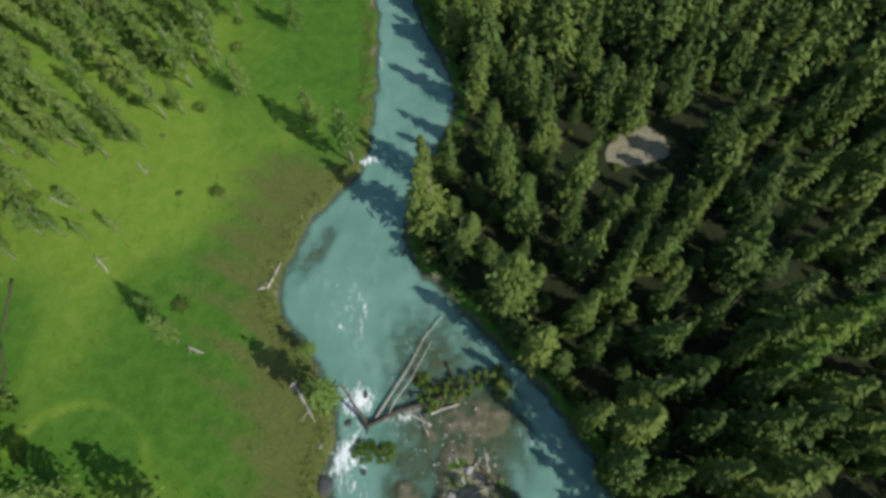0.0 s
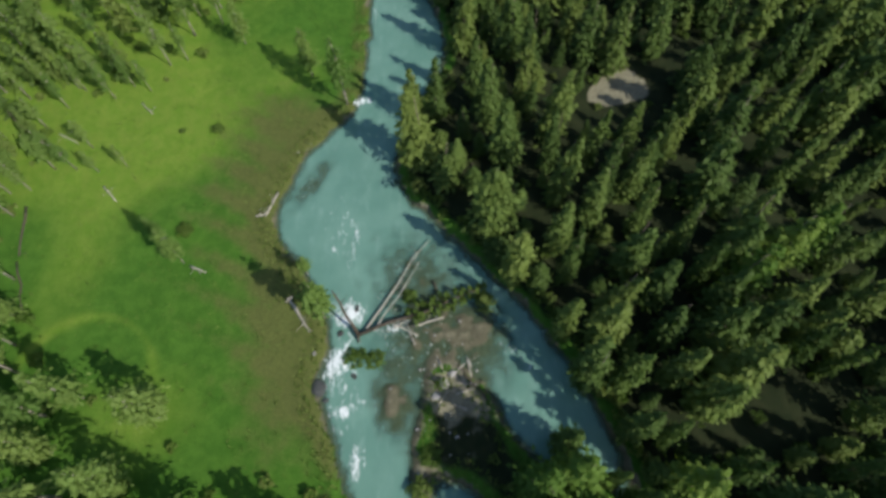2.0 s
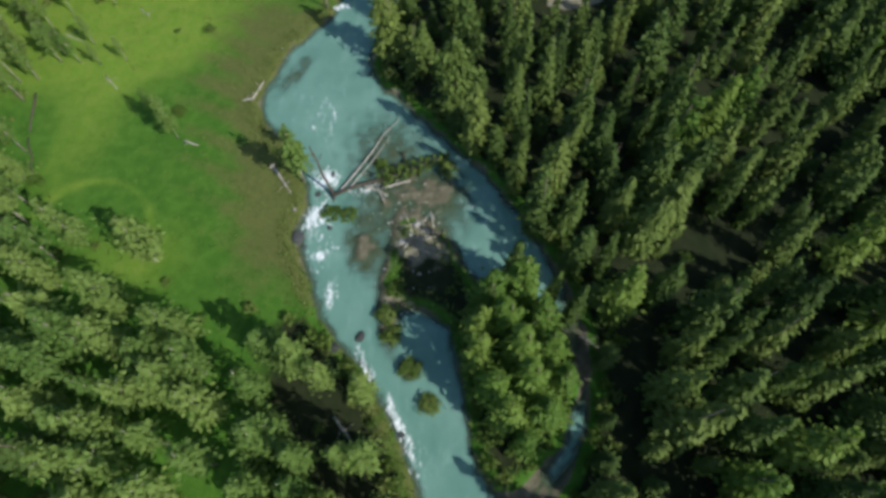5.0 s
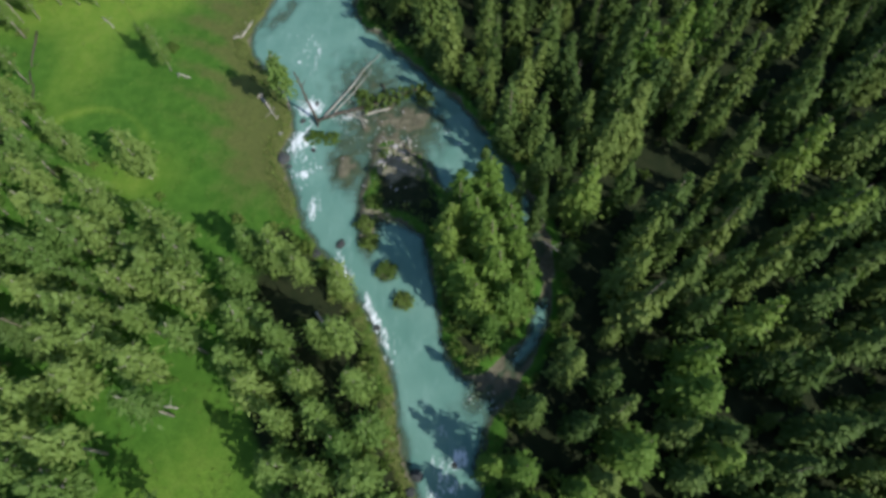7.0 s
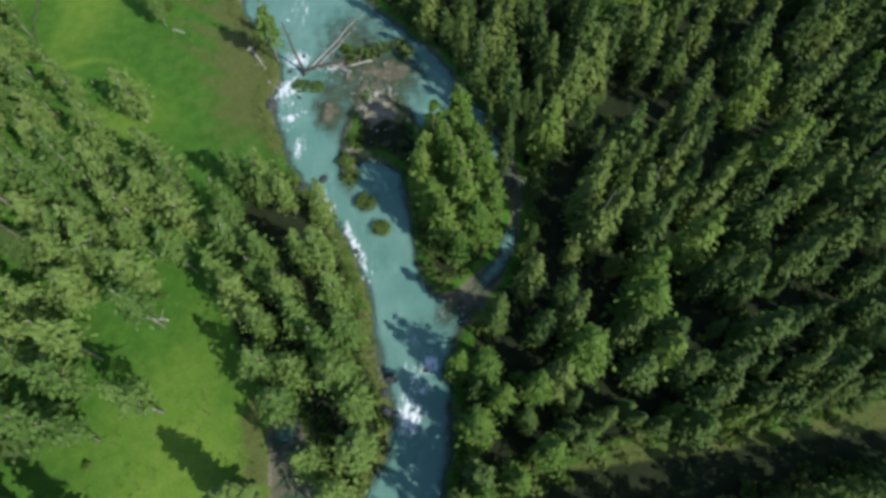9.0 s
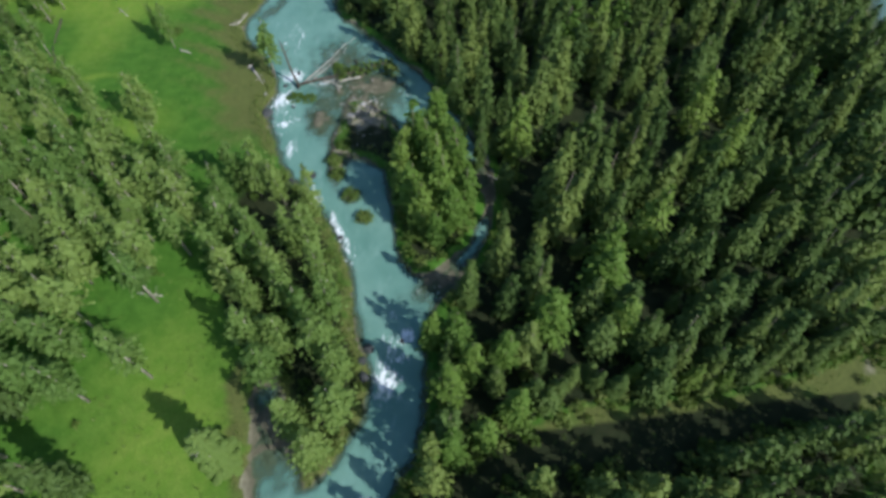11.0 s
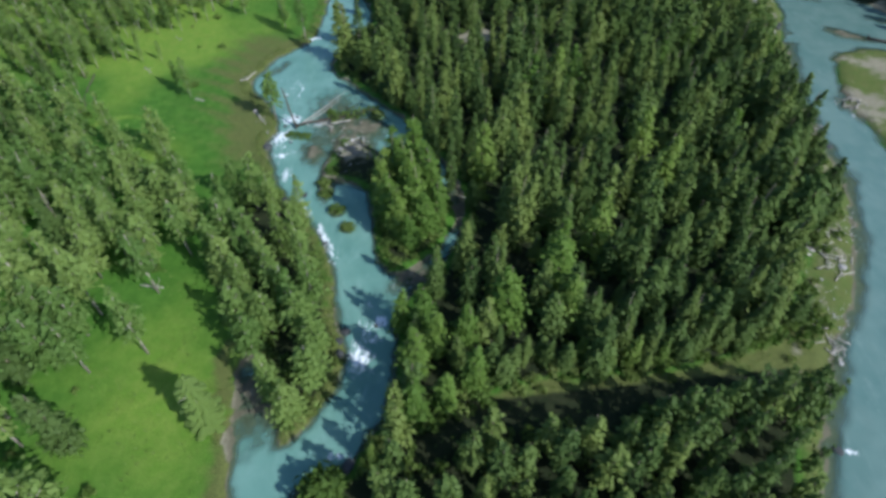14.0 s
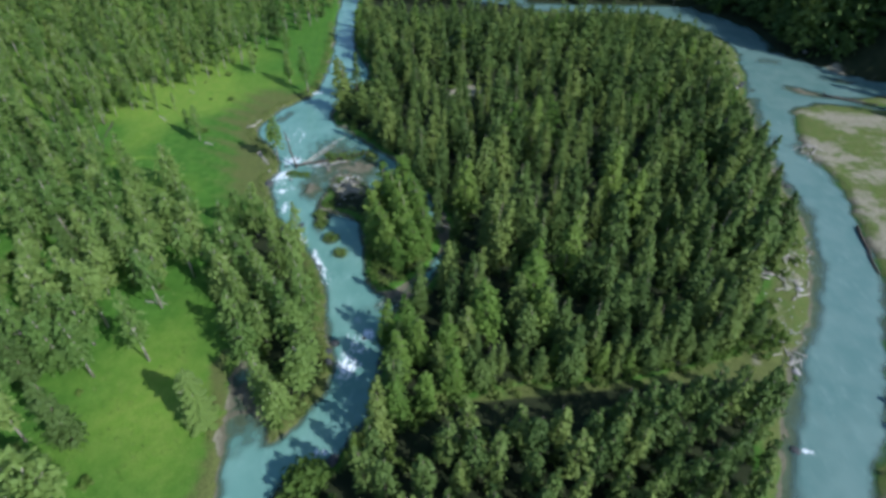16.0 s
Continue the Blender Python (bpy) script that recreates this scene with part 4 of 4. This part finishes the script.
# trees that stand alone
for kind, x, y, h, g in (("bushy_pine", -9.2, -61.0, 12.5, 1.1), ("slim_pine", -15.6, 15.0, 14, 1.0), ("slim_pine", -15.5, 55.8, 14.5, 0.9), ("pine", -22.5, 62.5, 11, 0.8), ("pine", -38.5, 24.0, 11, 0.6),
                         ("pine", -42.5, 28.0, 8, 0.6), ("slim_pine", -22.0, -49.6, 16, 0.8), ("slim_pine", -18.8, 22, 7, 0.9), ("spruce", -2.5, 52, 12, 0.9),
                         ("slim_pine", -32.2, -42.4, 16.5, 0.9), ("slim_pine", -24.6, -37.6, 15, 0.9), ("pine", -36.5, 71, 10, 0.8), ("pine", -29, 88, 10, 0.8),
                         ("slim_pine", -51.9, 41.9, 6, 0.8), ("slim_pine", -59, 46, 7.5, 0.9), ("slim_pine", -60.4, 41.4, 8, 0.9), ("slim_pine", -56.6, 40.9, 6, 0.8), ("slim_pine", -63.8, 43.5, 8.5, 0.9), ("slim_pine", -67, 37.3, 9, 0.9),
                         ("slim_pine", -52, 59, 8, 0.8), ("slim_pine", -58, 57, 9, 0.8), ("slim_pine", -64, 59, 9, 0.8), ("slim_pine", -46.7, 66.5, 9, 0.8), ("slim_pine", -68, 50, 9, 0.8)):
    TREES.append((kind, x, y, h, g))


def ground_height(x, y):
    return float(levels(np.array([x]), np.array([y]))[0][0])


heights = levels(np.array([t[1] for t in TREES]), np.array([t[2] for t in TREES]))[0]
made, masters, woods = {k: 0 for k in KINDS}, {}, {}
TR = np.random.default_rng(5)
order = sorted(range(len(TREES)), key=lambda i: math.hypot((TREES[i][1] - 14) / 1.3, TREES[i][2] + 25))
for i in order:
    kind, x, y, h, g = TREES[i]
    spin, z = TR.uniform(0, 360), heights[i] - 0.05
    v = int(TR.integers(0, 4))
    if made[kind] < 290:
        made[kind] += 1
        if (kind, v) not in masters:
            crown, trunk, mat = KINDS[kind][v]
            holder = tagged(new(kind), LABELS[kind], "tree", kind + " trees of the valley")
            me = raw_mesh("crown", crown[0], crown[1], mat)
            me.attributes.new("tint", "FLOAT", "POINT").data.foreach_set("value", np.zeros(len(crown[0]), np.float32))
            part("trunk", trunk, BARKS[kind], holder)
            part("crown", me, mat, holder)
            masters[kind, v] = holder
            tree = holder
        else:
            tree = copy_thing(masters[kind, v], pose(0, 0, 0))
        tall = TALL[kind]
        tree.matrix_basis = pose(x, y, z, TR.uniform(-2.5, 2.5), TR.uniform(-2.5, 2.5), spin) @ Matrix.Diagonal((g * h / tall, g * h / tall, h / tall, 1))
    else:
        region = "east" if right_side(np.array([x]), np.array([y]))[0] else "west"
        if y > 150 or (x > 150):
            region = "far"
        woods.setdefault((region, kind), []).append((x, y, z, h, g, radians(spin), int(TR.integers(0, len(LITE[kind]))), TR.uniform()))

for (region, kind), members in woods.items():
    co, tri, tint, k = [], [], [], 0
    for x, y, z, h, g, spin, v, tone in members:
        (c, t), mat = LITE[kind][v][0], LITE[kind][v][1]
        s = h / TALL[kind]
        cs, sn = math.cos(spin), math.sin(spin)
        co.append(np.stack([x + g * s * (c[:, 0] * cs - c[:, 1] * sn), y + g * s * (c[:, 0] * sn + c[:, 1] * cs), z + s * c[:, 2]], axis=1))
        tri.append(t + k)
        tint.append(np.full(len(c), tone, np.float32))
        k += len(c)
    me = raw_mesh("woods", np.vstack(co), np.vstack(tri), mat)
    me.attributes.new("tint", "FLOAT", "POINT").data.foreach_set("value", np.concatenate(tint))
    tagged(new(kind + "_woods", me), {"cedar": "grey-green cedar woods with feathery crowns", "round_pine": "woods of full rounded green pines", "slim_pine": "open woods of slender pines on grassy ground", "young_pine": "dense stand of small blunt dark pines", "fir": "low dense dark green fir woods", "spruce": "dense dark green spruce woods on the valley floor", "pine": "grey-green pine woods with rounded crowns",
                                      "larch": "light green larch woods among darker trees"}[kind], "woods", kind="stuff")


# ---- fallen wood ----
def log_piece(rng, a, b, r0, r1, stubs=0):
    """A fallen trunk from a to b, slightly bent, with broken branch stubs."""
    a, b = np.array(a, float), np.array(b, float)
    side = np.cross(b - a, (0, 0, 1))
    side /= np.linalg.norm(side) + 1e-9
    pts = [a + (b - a) * u + side * rng.normal() * 0.012 * np.linalg.norm(b - a) * (0 < u < 1) for u in (0, 0.25, 0.5, 0.75, 1)]
    pieces = [pole(rng, pts, [r0 + (r1 - r0) * u for u in (0, 0.25, 0.5, 0.75, 1)], 8)]
    for i in range(stubs):
        u = rng.uniform(0.25, 0.97)
        p = a + (b - a) * u
        q = p + side * rng.choice((-1, 1)) * rng.uniform(0.5, 1.6) + np.array((0, 0, rng.uniform(0.1, 0.8))) + (b - a) / np.linalg.norm(b - a) * rng.uniform(0.1, 0.9)
        pieces.append(pole(rng, [p, (p + q) / 2 + (0, 0, 0.05), q], [r1 * 0.45, r1 * 0.3, 0.03], 5))
    return join(pieces)


def root_plate(rng, at, along, r):
    """The torn-up roots at the foot of a fallen trunk."""
    at, along = np.array(at, float), np.array(along, float)
    along /= np.linalg.norm(along)
    u = np.cross(along, (0, 0, 1))
    u /= np.linalg.norm(u)
    v = np.cross(along, u)
    pieces = []
    for i in range(11):
        q = 6.283 * i / 11 + rng.uniform(-0.2, 0.2)
        d = u * math.cos(q) + v * math.sin(q)
        reach = r * rng.uniform(0.6, 1.1)
        pieces.append(pole(rng, [at, at + d * reach * 0.55 - along * 0.15, at + d * reach - along * rng.uniform(-0.2, 0.5)], [0.16, 0.10, 0.03], 5))
    return join(pieces)


LR = np.random.default_rng(23)


def fallen(name, label, a, b, r0, r1, mat, stubs=6, roots=0.0):
    thing = tagged(new(name), label, "fallen tree")
    trunk = part("trunk", log_piece(LR, a, b, r0, r1, stubs), mat, thing)
    if roots:
        part("root_plate", root_plate(LR, a, np.subtract(b, a), roots), mat, thing)
    return thing, trunk


fallen("fallen_tree", "bleached fallen trunk with broken branches lodged on river gravel", (-9.2, 13.2, 0.15), (-0.1, 28.0, 0.05), 0.16, 0.06, DEADWOOD, 8)
fallen("fallen_tree", "bleached fallen trunk beside a darker one on the gravel", (-8.0, 12.8, 0.3), (-1.6, 24.2, 0.15), 0.12, 0.05, DEADWOOD, 5)
green, _ = fallen("fallen_tree", "fallen spruce with green branches lying across the river", (-10.3, 12.2, 0.25), (8.0, 19.6, 0.35), 0.3, 0.10, WETWOOD, 14, 1.3)
crown, tri = leafy(LR, 13, 1.7, 44, 18, 0.0, 0.3, 0.5)
lie = np.array(pose(-3.2, 15.0, 0.35, 0, 90, 22.0).to_3x3())
part("crown", (crown * np.array((0.6, 1.0, 1.0)) @ lie.T + np.array((-3.2, 15.0, 0.45)), tri), SHRUB, green, "green branches still in leaf")
fallen("fallen_tree", "pale weathered trunk lying along the grassy river bank", (-21.0, 17.6, 0.3), (-17.4, 12.6, 0.25), 0.24, 0.14, DEADWOOD, 4, 0.8)
fallen("dead_tree", "leaning dead grey trunk standing in the log jam", (-10.2, 12.3, -0.6), (-13.0, 16.0, 8.0), 0.3, 0.1, WETWOOD, 9)
for a, b, r, mat in (((-2.5, 13.6, 0.1), (2.2, 15.0, 0.1), 0.2, DEADWOOD), ((-6, 14.4, 0), (-1.5, 12.2, 0), 0.16, DEADWOOD), ((1.5, 8.5, 0.0), (2.8, 4.5, 0.0), 0.2, DEADWOOD),
                     ((2.0, 6.8, 0.0), (7.0, 5.0, 0.1), 0.18, DEADWOOD), ((4.5, 7.5, 0.05), (8.4, 2.8, 0.1), 0.17, WETWOOD), ((-26.9, 32.3, 0.15), (-25.4, 36.8, 0.15), 0.22, DEADWOOD), ((-28.4, 32.2, 0.2), (-26.7, 32.6, 0.15), 0.2, DEADWOOD),
                     ((0.5, 21, -0.1), (1.6, 18.5, -0.1), 0.16, WETWOOD), ((27.0, -11.5, 0.2), (29.8, -13.5, 0.3), 0.18, DEADWOOD), ((-39, 2, 0.15), (-36.3, 0.2, 0.15), 0.14, DEADWOOD), ((-55, 38, 0.15), (-52, 35, 0.15), 0.14, DEADWOOD),
                     ((-66, 49, 0.15), (-62, 47, 0.15), 0.14, DEADWOOD), ((-37.2, 23.2, 0.2), (-34.6, 22.2, 0.2), 0.18, DEADWOOD), ((-53, 56, 0.15), (-50.5, 53.5, 0.15), 0.13, DEADWOOD), ((-32.4, -10.4, 0.2), (-28.8, -11.9, 0.2), 0.2, DEADWOOD),
                     ((-66.6, 34, 0.2), (-64.6, 25, 0.2), 0.2, WETWOOD), ((-64.6, 24, 0.2), (-61, 16, 0.2), 0.18, WETWOOD), ((-7, -23, 0.3), (-3.4, -27.5, 0.3), 0.2, DEADWOOD), ((-28.3, -36, 0.2), (-24.2, -36.6, 0.2), 0.17, DEADWOOD)):
    fallen("driftwood_log" if -28 < a[0] < 30 and a[1] > -20 else "fallen_log", "bleached log lying on the ground" if mat is DEADWOOD else "dark damp log lying on the ground", a, b, r, r * 0.6, mat, 2)


def woodpile(label, x, y, spread, n):
    pile = tagged(new("driftwood_pile"), label, "driftwood")
    for i in range(n):
        c = LR.normal(size=2) * spread * 0.5
        q, l = LR.uniform(0, 3.14), LR.uniform(1.2, 3.6)
        z = ground_height(x + c[0], y + c[1]) + 0.12 + 0.35 * LR.uniform() * (i > n / 2)
        part("branch", log_piece(LR, (x + c[0] - math.cos(q) * l / 2, y + c[1] - math.sin(q) * l / 2, z), (x + c[0] + math.cos(q) * l / 2, y + c[1] + math.sin(q) * l / 2, z + 0.1),
                                 LR.uniform(0.09, 0.2), 0.05, 1), DEADWOOD, pile)


woodpile("heap of bleached white driftwood on the gravel beach", 95.5, -27, 5.0, 30)
woodpile("heap of bleached driftwood among beach scrub", 99, -20, 3.0, 12)
woodpile("small heap of pale driftwood at the water", 87.5, -47, 3.0, 12)
woodpile("pale driftwood caught at the river bend", 120, 66, 4.0, 14)
woodpile("pale driftwood on the shore under the trees", 113, 17, 2.5, 9)
woodpile("pale driftwood scattered on the upstream beach", 122, 80, 5.0, 14)
woodpile("broken pale branches caught in the log jam", -4.5, 13.4, 2.6, 9)
woodpile("pale driftwood stranded along the far gravel bar", 128.5, 25, 3.0, 16)
fallen("fallen_tree", "dark waterlogged trunk lying along the far bank", (121.5, -9, -0.1), (116.8, -25, -0.1), 0.35, 0.15, WETWOOD, 6)
fallen("fallen_tree", "dark trunk stranded in the braided shallows", (152, 62, 0.0), (166, 55, 0.1), 0.4, 0.18, WETWOOD, 8, 1.5)
woodpile("broken pale branches on the island gravel", 4.0, 5.5, 2.5, 10)


# ---- stones ----
def boulder(rng, size):
    bm = bmesh.new()
    bmesh.ops.create_icosphere(bm, subdivisions=2, radius=1.0)
    stretch = Vector((rng.uniform(0.8, 1.3), rng.uniform(0.7, 1.1), rng.uniform(0.45, 0.75)))
    shift = Vector(rng.uniform(-50, 50, 3))
    for v in bm.verts:
        v.co = Vector([c * k for c, k in zip(v.co * (1 + 0.28 * noise.noise(v.co * 1.4 + shift)), stretch)]) * size
    me = bpy.data.meshes.new("boulder")
    bm.to_mesh(me)
    bm.free()
    return me


STONES = [boulder(LR, 1.0) for i in range(5)]
for me in STONES:
    me.materials.append(STONE)
WET = [m.copy() for m in STONES]
for me in WET:
    me.materials[0] = WETSTONE


def stone(x, y, size, wet_look, label):
    ob = tagged(new("boulder", (WET if wet_look else STONES)[int(LR.integers(0, 5))]), label, "boulder", "boulders of the river")
    ob.matrix_basis = pose(x, y, max(ground_height(x, y), -0.55) + 0.12 * size, 0, 0, LR.uniform(0, 360)) @ Matrix.Diagonal((size, size, size, 1))


for x, y, size in ((79.8, -64.3, 0.75), (-4.4, -11.6, 0.9), (-15.4, 4.6, 1.1), (-14.2, 3.0, 0.6), (-11, 16.5, 0.7), (-13, 12.6, 0.6), (-10.6, 6.4, 0.6), (2, -25.2, 0.6), (114.5, 20, 1.1), (112, 9, 1.2),
                   (113.5, 7.5, 0.9), (7.4, -47, 0.7), (8.2, -45, 0.9), (7.8, -49.5, 0.8), (11.2, -67.0, 1.1), (13, -43.8, 0.6), (127, 68, 1.2), (129, 71, 1.0), (-8, -13.4, 0.7)):
    stone(x, y, size, True, "dark wet boulder standing in the river water")
for x, y, size in ((123.5, 64.5, 1.5), (121.8, 66, 1.0), (125, 70, 0.9), (119, 72, 0.9), (94, -24, 0.8), (97.5, -30, 0.7), (87, -50, 0.7), (2.2, 5.2, 0.8), (1.2, 3.4, 0.6), (3.4, 6.6, 0.6),
                   (-16.4, 9.5, 0.35), (128, 88, 1.0), (131, 96, 1.2), (126, 93, 0.8), (169, 97, 1.5), (172, 95, 1.8), (175, 97, 1.3), (171, 100, 1.4), (178, 94, 1.5), (166, 101, 1.1)):
    stone(x, y, size, False, "pale dry boulder on the gravel shore")
pebbles = []
for cx, cy, rx, ry, n in ((-1, 9, 7, 5, 60), (3, 1, 4, 6, 20), (0, -9, 2, 5, 40), (-3, 23, 5, 6, 40), (104, -14, 4, 14, 120), (90, -42, 4, 8, 100), (130, 90, 9, 18, 160), (-21, 40, 2, 8, 60), (16, -36, 3, 2, 40)):
    for i in range(n):
        x, y = cx + LR.normal() * rx * 0.6, cy + LR.normal() * ry * 0.6
        pebbles.append((x, y, LR.uniform(0.08, 0.32)))
zs = levels(np.array([p[0] for p in pebbles]), np.array([p[1] for p in pebbles]))[0]
OCTA = np.array([(1, 0, 0), (0.1, 0.9, 0.1), (-0.9, 0.1, 0), (0, -1, 0.1), (0.1, 0, 0.6), (0, 0, -0.5)])
OCTA_TRI = np.array([(0, 1, 4), (1, 2, 4), (2, 3, 4), (3, 0, 4), (1, 0, 5), (2, 1, 5), (3, 2, 5), (0, 3, 5)])
bits = []
for (x, y, r), z in zip(pebbles, zs):
    q = LR.uniform(0, 6.28)
    turn = np.array(((math.cos(q), -math.sin(q), 0), (math.sin(q), math.cos(q), 0), (0, 0, 1)))
    bits.append(((OCTA * LR.uniform(0.75, 1.25, (6, 3))) @ turn.T * r + np.array((x, y, z + 0.1 * r)), OCTA_TRI))
co, tri = join(bits)
tagged(new("river_cobbles", raw_mesh("river_cobbles", co, tri, STONE)), "grey river cobbles strewn over the gravel bars", "cobbles", kind="stuff")


# ---- shrubs and undergrowth ----
def cover(name, label, category, spots, patterns, mat, low, high):
    """Many small plants in one mesh."""
    zs = levels(np.array([p[0] for p in spots]), np.array([p[1] for p in spots]))[0]
    bits, tint = [], []
    for (x, y), z in zip(spots, zs):
        c, t = patterns[int(LR.integers(0, len(patterns)))]
        size, q = LR.uniform(low, high), LR.uniform(0, 6.28)
        turn = np.array(((math.cos(q), -math.sin(q), 0), (math.sin(q), math.cos(q), 0), (0, 0, 1)))
        bits.append((c @ turn.T * size + np.array((x, y, z - 0.03)), t))
        tint.append(np.full(len(c), LR.uniform(), np.float32))
    co, tri = join(bits)
    me = raw_mesh(name, co, tri, mat)
    me.attributes.new("tint", "FLOAT", "POINT").data.foreach_set("value", np.concatenate(tint))
    return tagged(new(name, me), label, category, kind="stuff")


SHRUBS = [leafy(LR, 1.0, 0.8, 9, 9, 0.15, 0.6, 0.32) for i in range(4)]
TUFTS = []
for i in range(3):
    c, t = [], []
    for j in range(7):
        q, l = LR.uniform(0, 6.28), LR.uniform(0.25, 0.6)
        k = len(c)
        c += [np.array((-0.05 * math.sin(q), 0.05 * math.cos(q), 0)), np.array((0.05 * math.sin(q), -0.05 * math.cos(q), 0)), np.array((math.cos(q) * l, math.sin(q) * l, LR.uniform(0.3, 0.7)))]
        t.append((k, k + 1, k + 2))
    TUFTS.append((np.array(c), np.array(t)))


def shrub_ground(x, y):
    main = np.minimum(near(MAIN, x, y), -near(ISLE, x, y))
    near_bank = ((x > -4) | (y > -45)) & ~((x > -4) & (x < 13) & (y > -8) & (y < 12)) & (main < -0.6) & (main > -3.0) & (ripples(x, y, 11, 51) > -0.1) & ((x > -8) | (y < -12))
    edge = (np.abs(near(STRIP, x, y)) < 1.5) | ((x < 9) & (x > -1) & (y < -48) & (near(MAIN, x, y) > -4))
    beach = (near(BEA, x, y) > 0) & (near(EAST, x, y) < -2.5) & (ripples(x, y, 9, 52) > 0.3)
    isle = (near(ISLE, x, y) > 0.5) & (x > 9) & (y < -7)
    return (near_bank | edge | beach | isle) & dry(x, y, 0.4)


def wood_ground(x, y):
    return dry(x, y, 0.8) & (near(MEAD, x, y) < 0.5) & (near(GLAD, x, y) < 0.5) & (ripples(x, y, 8, 53) > 0.0)


def turf_ground(x, y):
    open_land = np.maximum.reduce([near(MEAD, x, y), near(GLAD, x, y), near(STRIP, x, y)])
    return dry(x, y, 0.3) & (open_land > -2) & (ripples(x, y, 9, 54) + 0.6 * ripples(x, y, 3, 55) > 0.35)


cover("bank_shrubs", "low yellow-green willow shrubs along banks and clearings", "shrubs", scatter(LR, (-24, -76, 132, 140), 1.9, shrub_ground), SHRUBS, SHRUB, 0.8, 2.0)
cover("undergrowth", "low green undergrowth between the forest trees", "undergrowth", scatter(LR, (-85, -78, 110, 100), 5.2, wood_ground), SHRUBS, SHRUB, 0.6, 1.6)


def right_bank(y):
    return np.interp(y, RIGHT_LINE[:, 1], RIGHT_LINE[:, 0])


def brink(x, y):
    main = np.minimum(near(MAIN, x, y), -near(ISLE, x, y))
    return ((x > -4) | (y > -45)) & ((x < right_bank(y) - 6) | (y < -40)) & (main < 0.4) & (main > -2.2) & (ripples(x, y, 4, 56) > -0.5)


cover("bank_grass", "rough overhanging grass along the river's edge", "grass", scatter(LR, (-30, -76, 32, 105), 0.75, brink), TUFTS, SHRUB, 0.9, 1.7)
cover("grass_tufts", "tufts of taller meadow grass", "grass", scatter(LR, (-72, -80, 80, 120), 1.0, turf_ground), TUFTS, SHRUB, 0.5, 1.1)


def shrub(x, y, size, flat, label):
    c, t = leafy(LR, 2.0, 1.5, 26, 13, 0.05, 0.5, 0.38)
    thing = tagged(new("shrub"), label, "shrub")
    thing.location = (x, y, ground_height(x, y) - 0.05)
    part("crown", (c * np.array((size, size, size * flat)), t), SHRUB, thing)
    for q in (0.3, 1.7, 2.9, 4.1, 5.4):
        part("stem", pole(LR, [(0, 0, -0.1), (math.cos(q) * 0.4 * size, math.sin(q) * 0.4 * size, 0.8 * size * flat), (math.cos(q) * 0.8 * size, math.sin(q) * 0.8 * size, 1.5 * size * flat)],
                          [0.05, 0.04, 0.02], 5), BARK, thing)


for x, y, size, flat, label in ((3.0, -16.4, 1.1, 0.45, "low rounded green shrub on a small river islet"), (5.6, -21.2, 1.0, 0.4, "low green shrub on a small islet in rapids"), (-10.6, 9.2, 1.4, 0.5, "green shrub growing in the log jam"),
                                (-7.5, 9.0, 1.2, 0.45, "green shrub growing in the log jam"), (8.2, -71.0, 2.4, 0.9, "rounded green bush on the river bank"), (0.5, -4.5, 1.0, 0.5, "small shrub on the island gravel bar"), (-0.6, -8.5, 1.1, 0.5, "small shrub on the island gravel bar"),
                                (0.2, -11.5, 1.0, 0.6, "small shrub on the island gravel bar"), (8.4, 17.6, 1.1, 0.8, "bright green shrub at the end of the fallen spruce"), (-3, 18.5, 0.8, 0.6, "small green shrub on river gravel"), (-39.5, 29.5, 0.9, 0.5, "small shrub in the meadow"), (-38.0, 50.0, 0.8, 0.4, "dark low shrub in the meadow"), (-44.2, 49.6, 0.4, 0.5, "tiny dark shrub in the meadow")):
    shrub(x, y, size, flat, label)
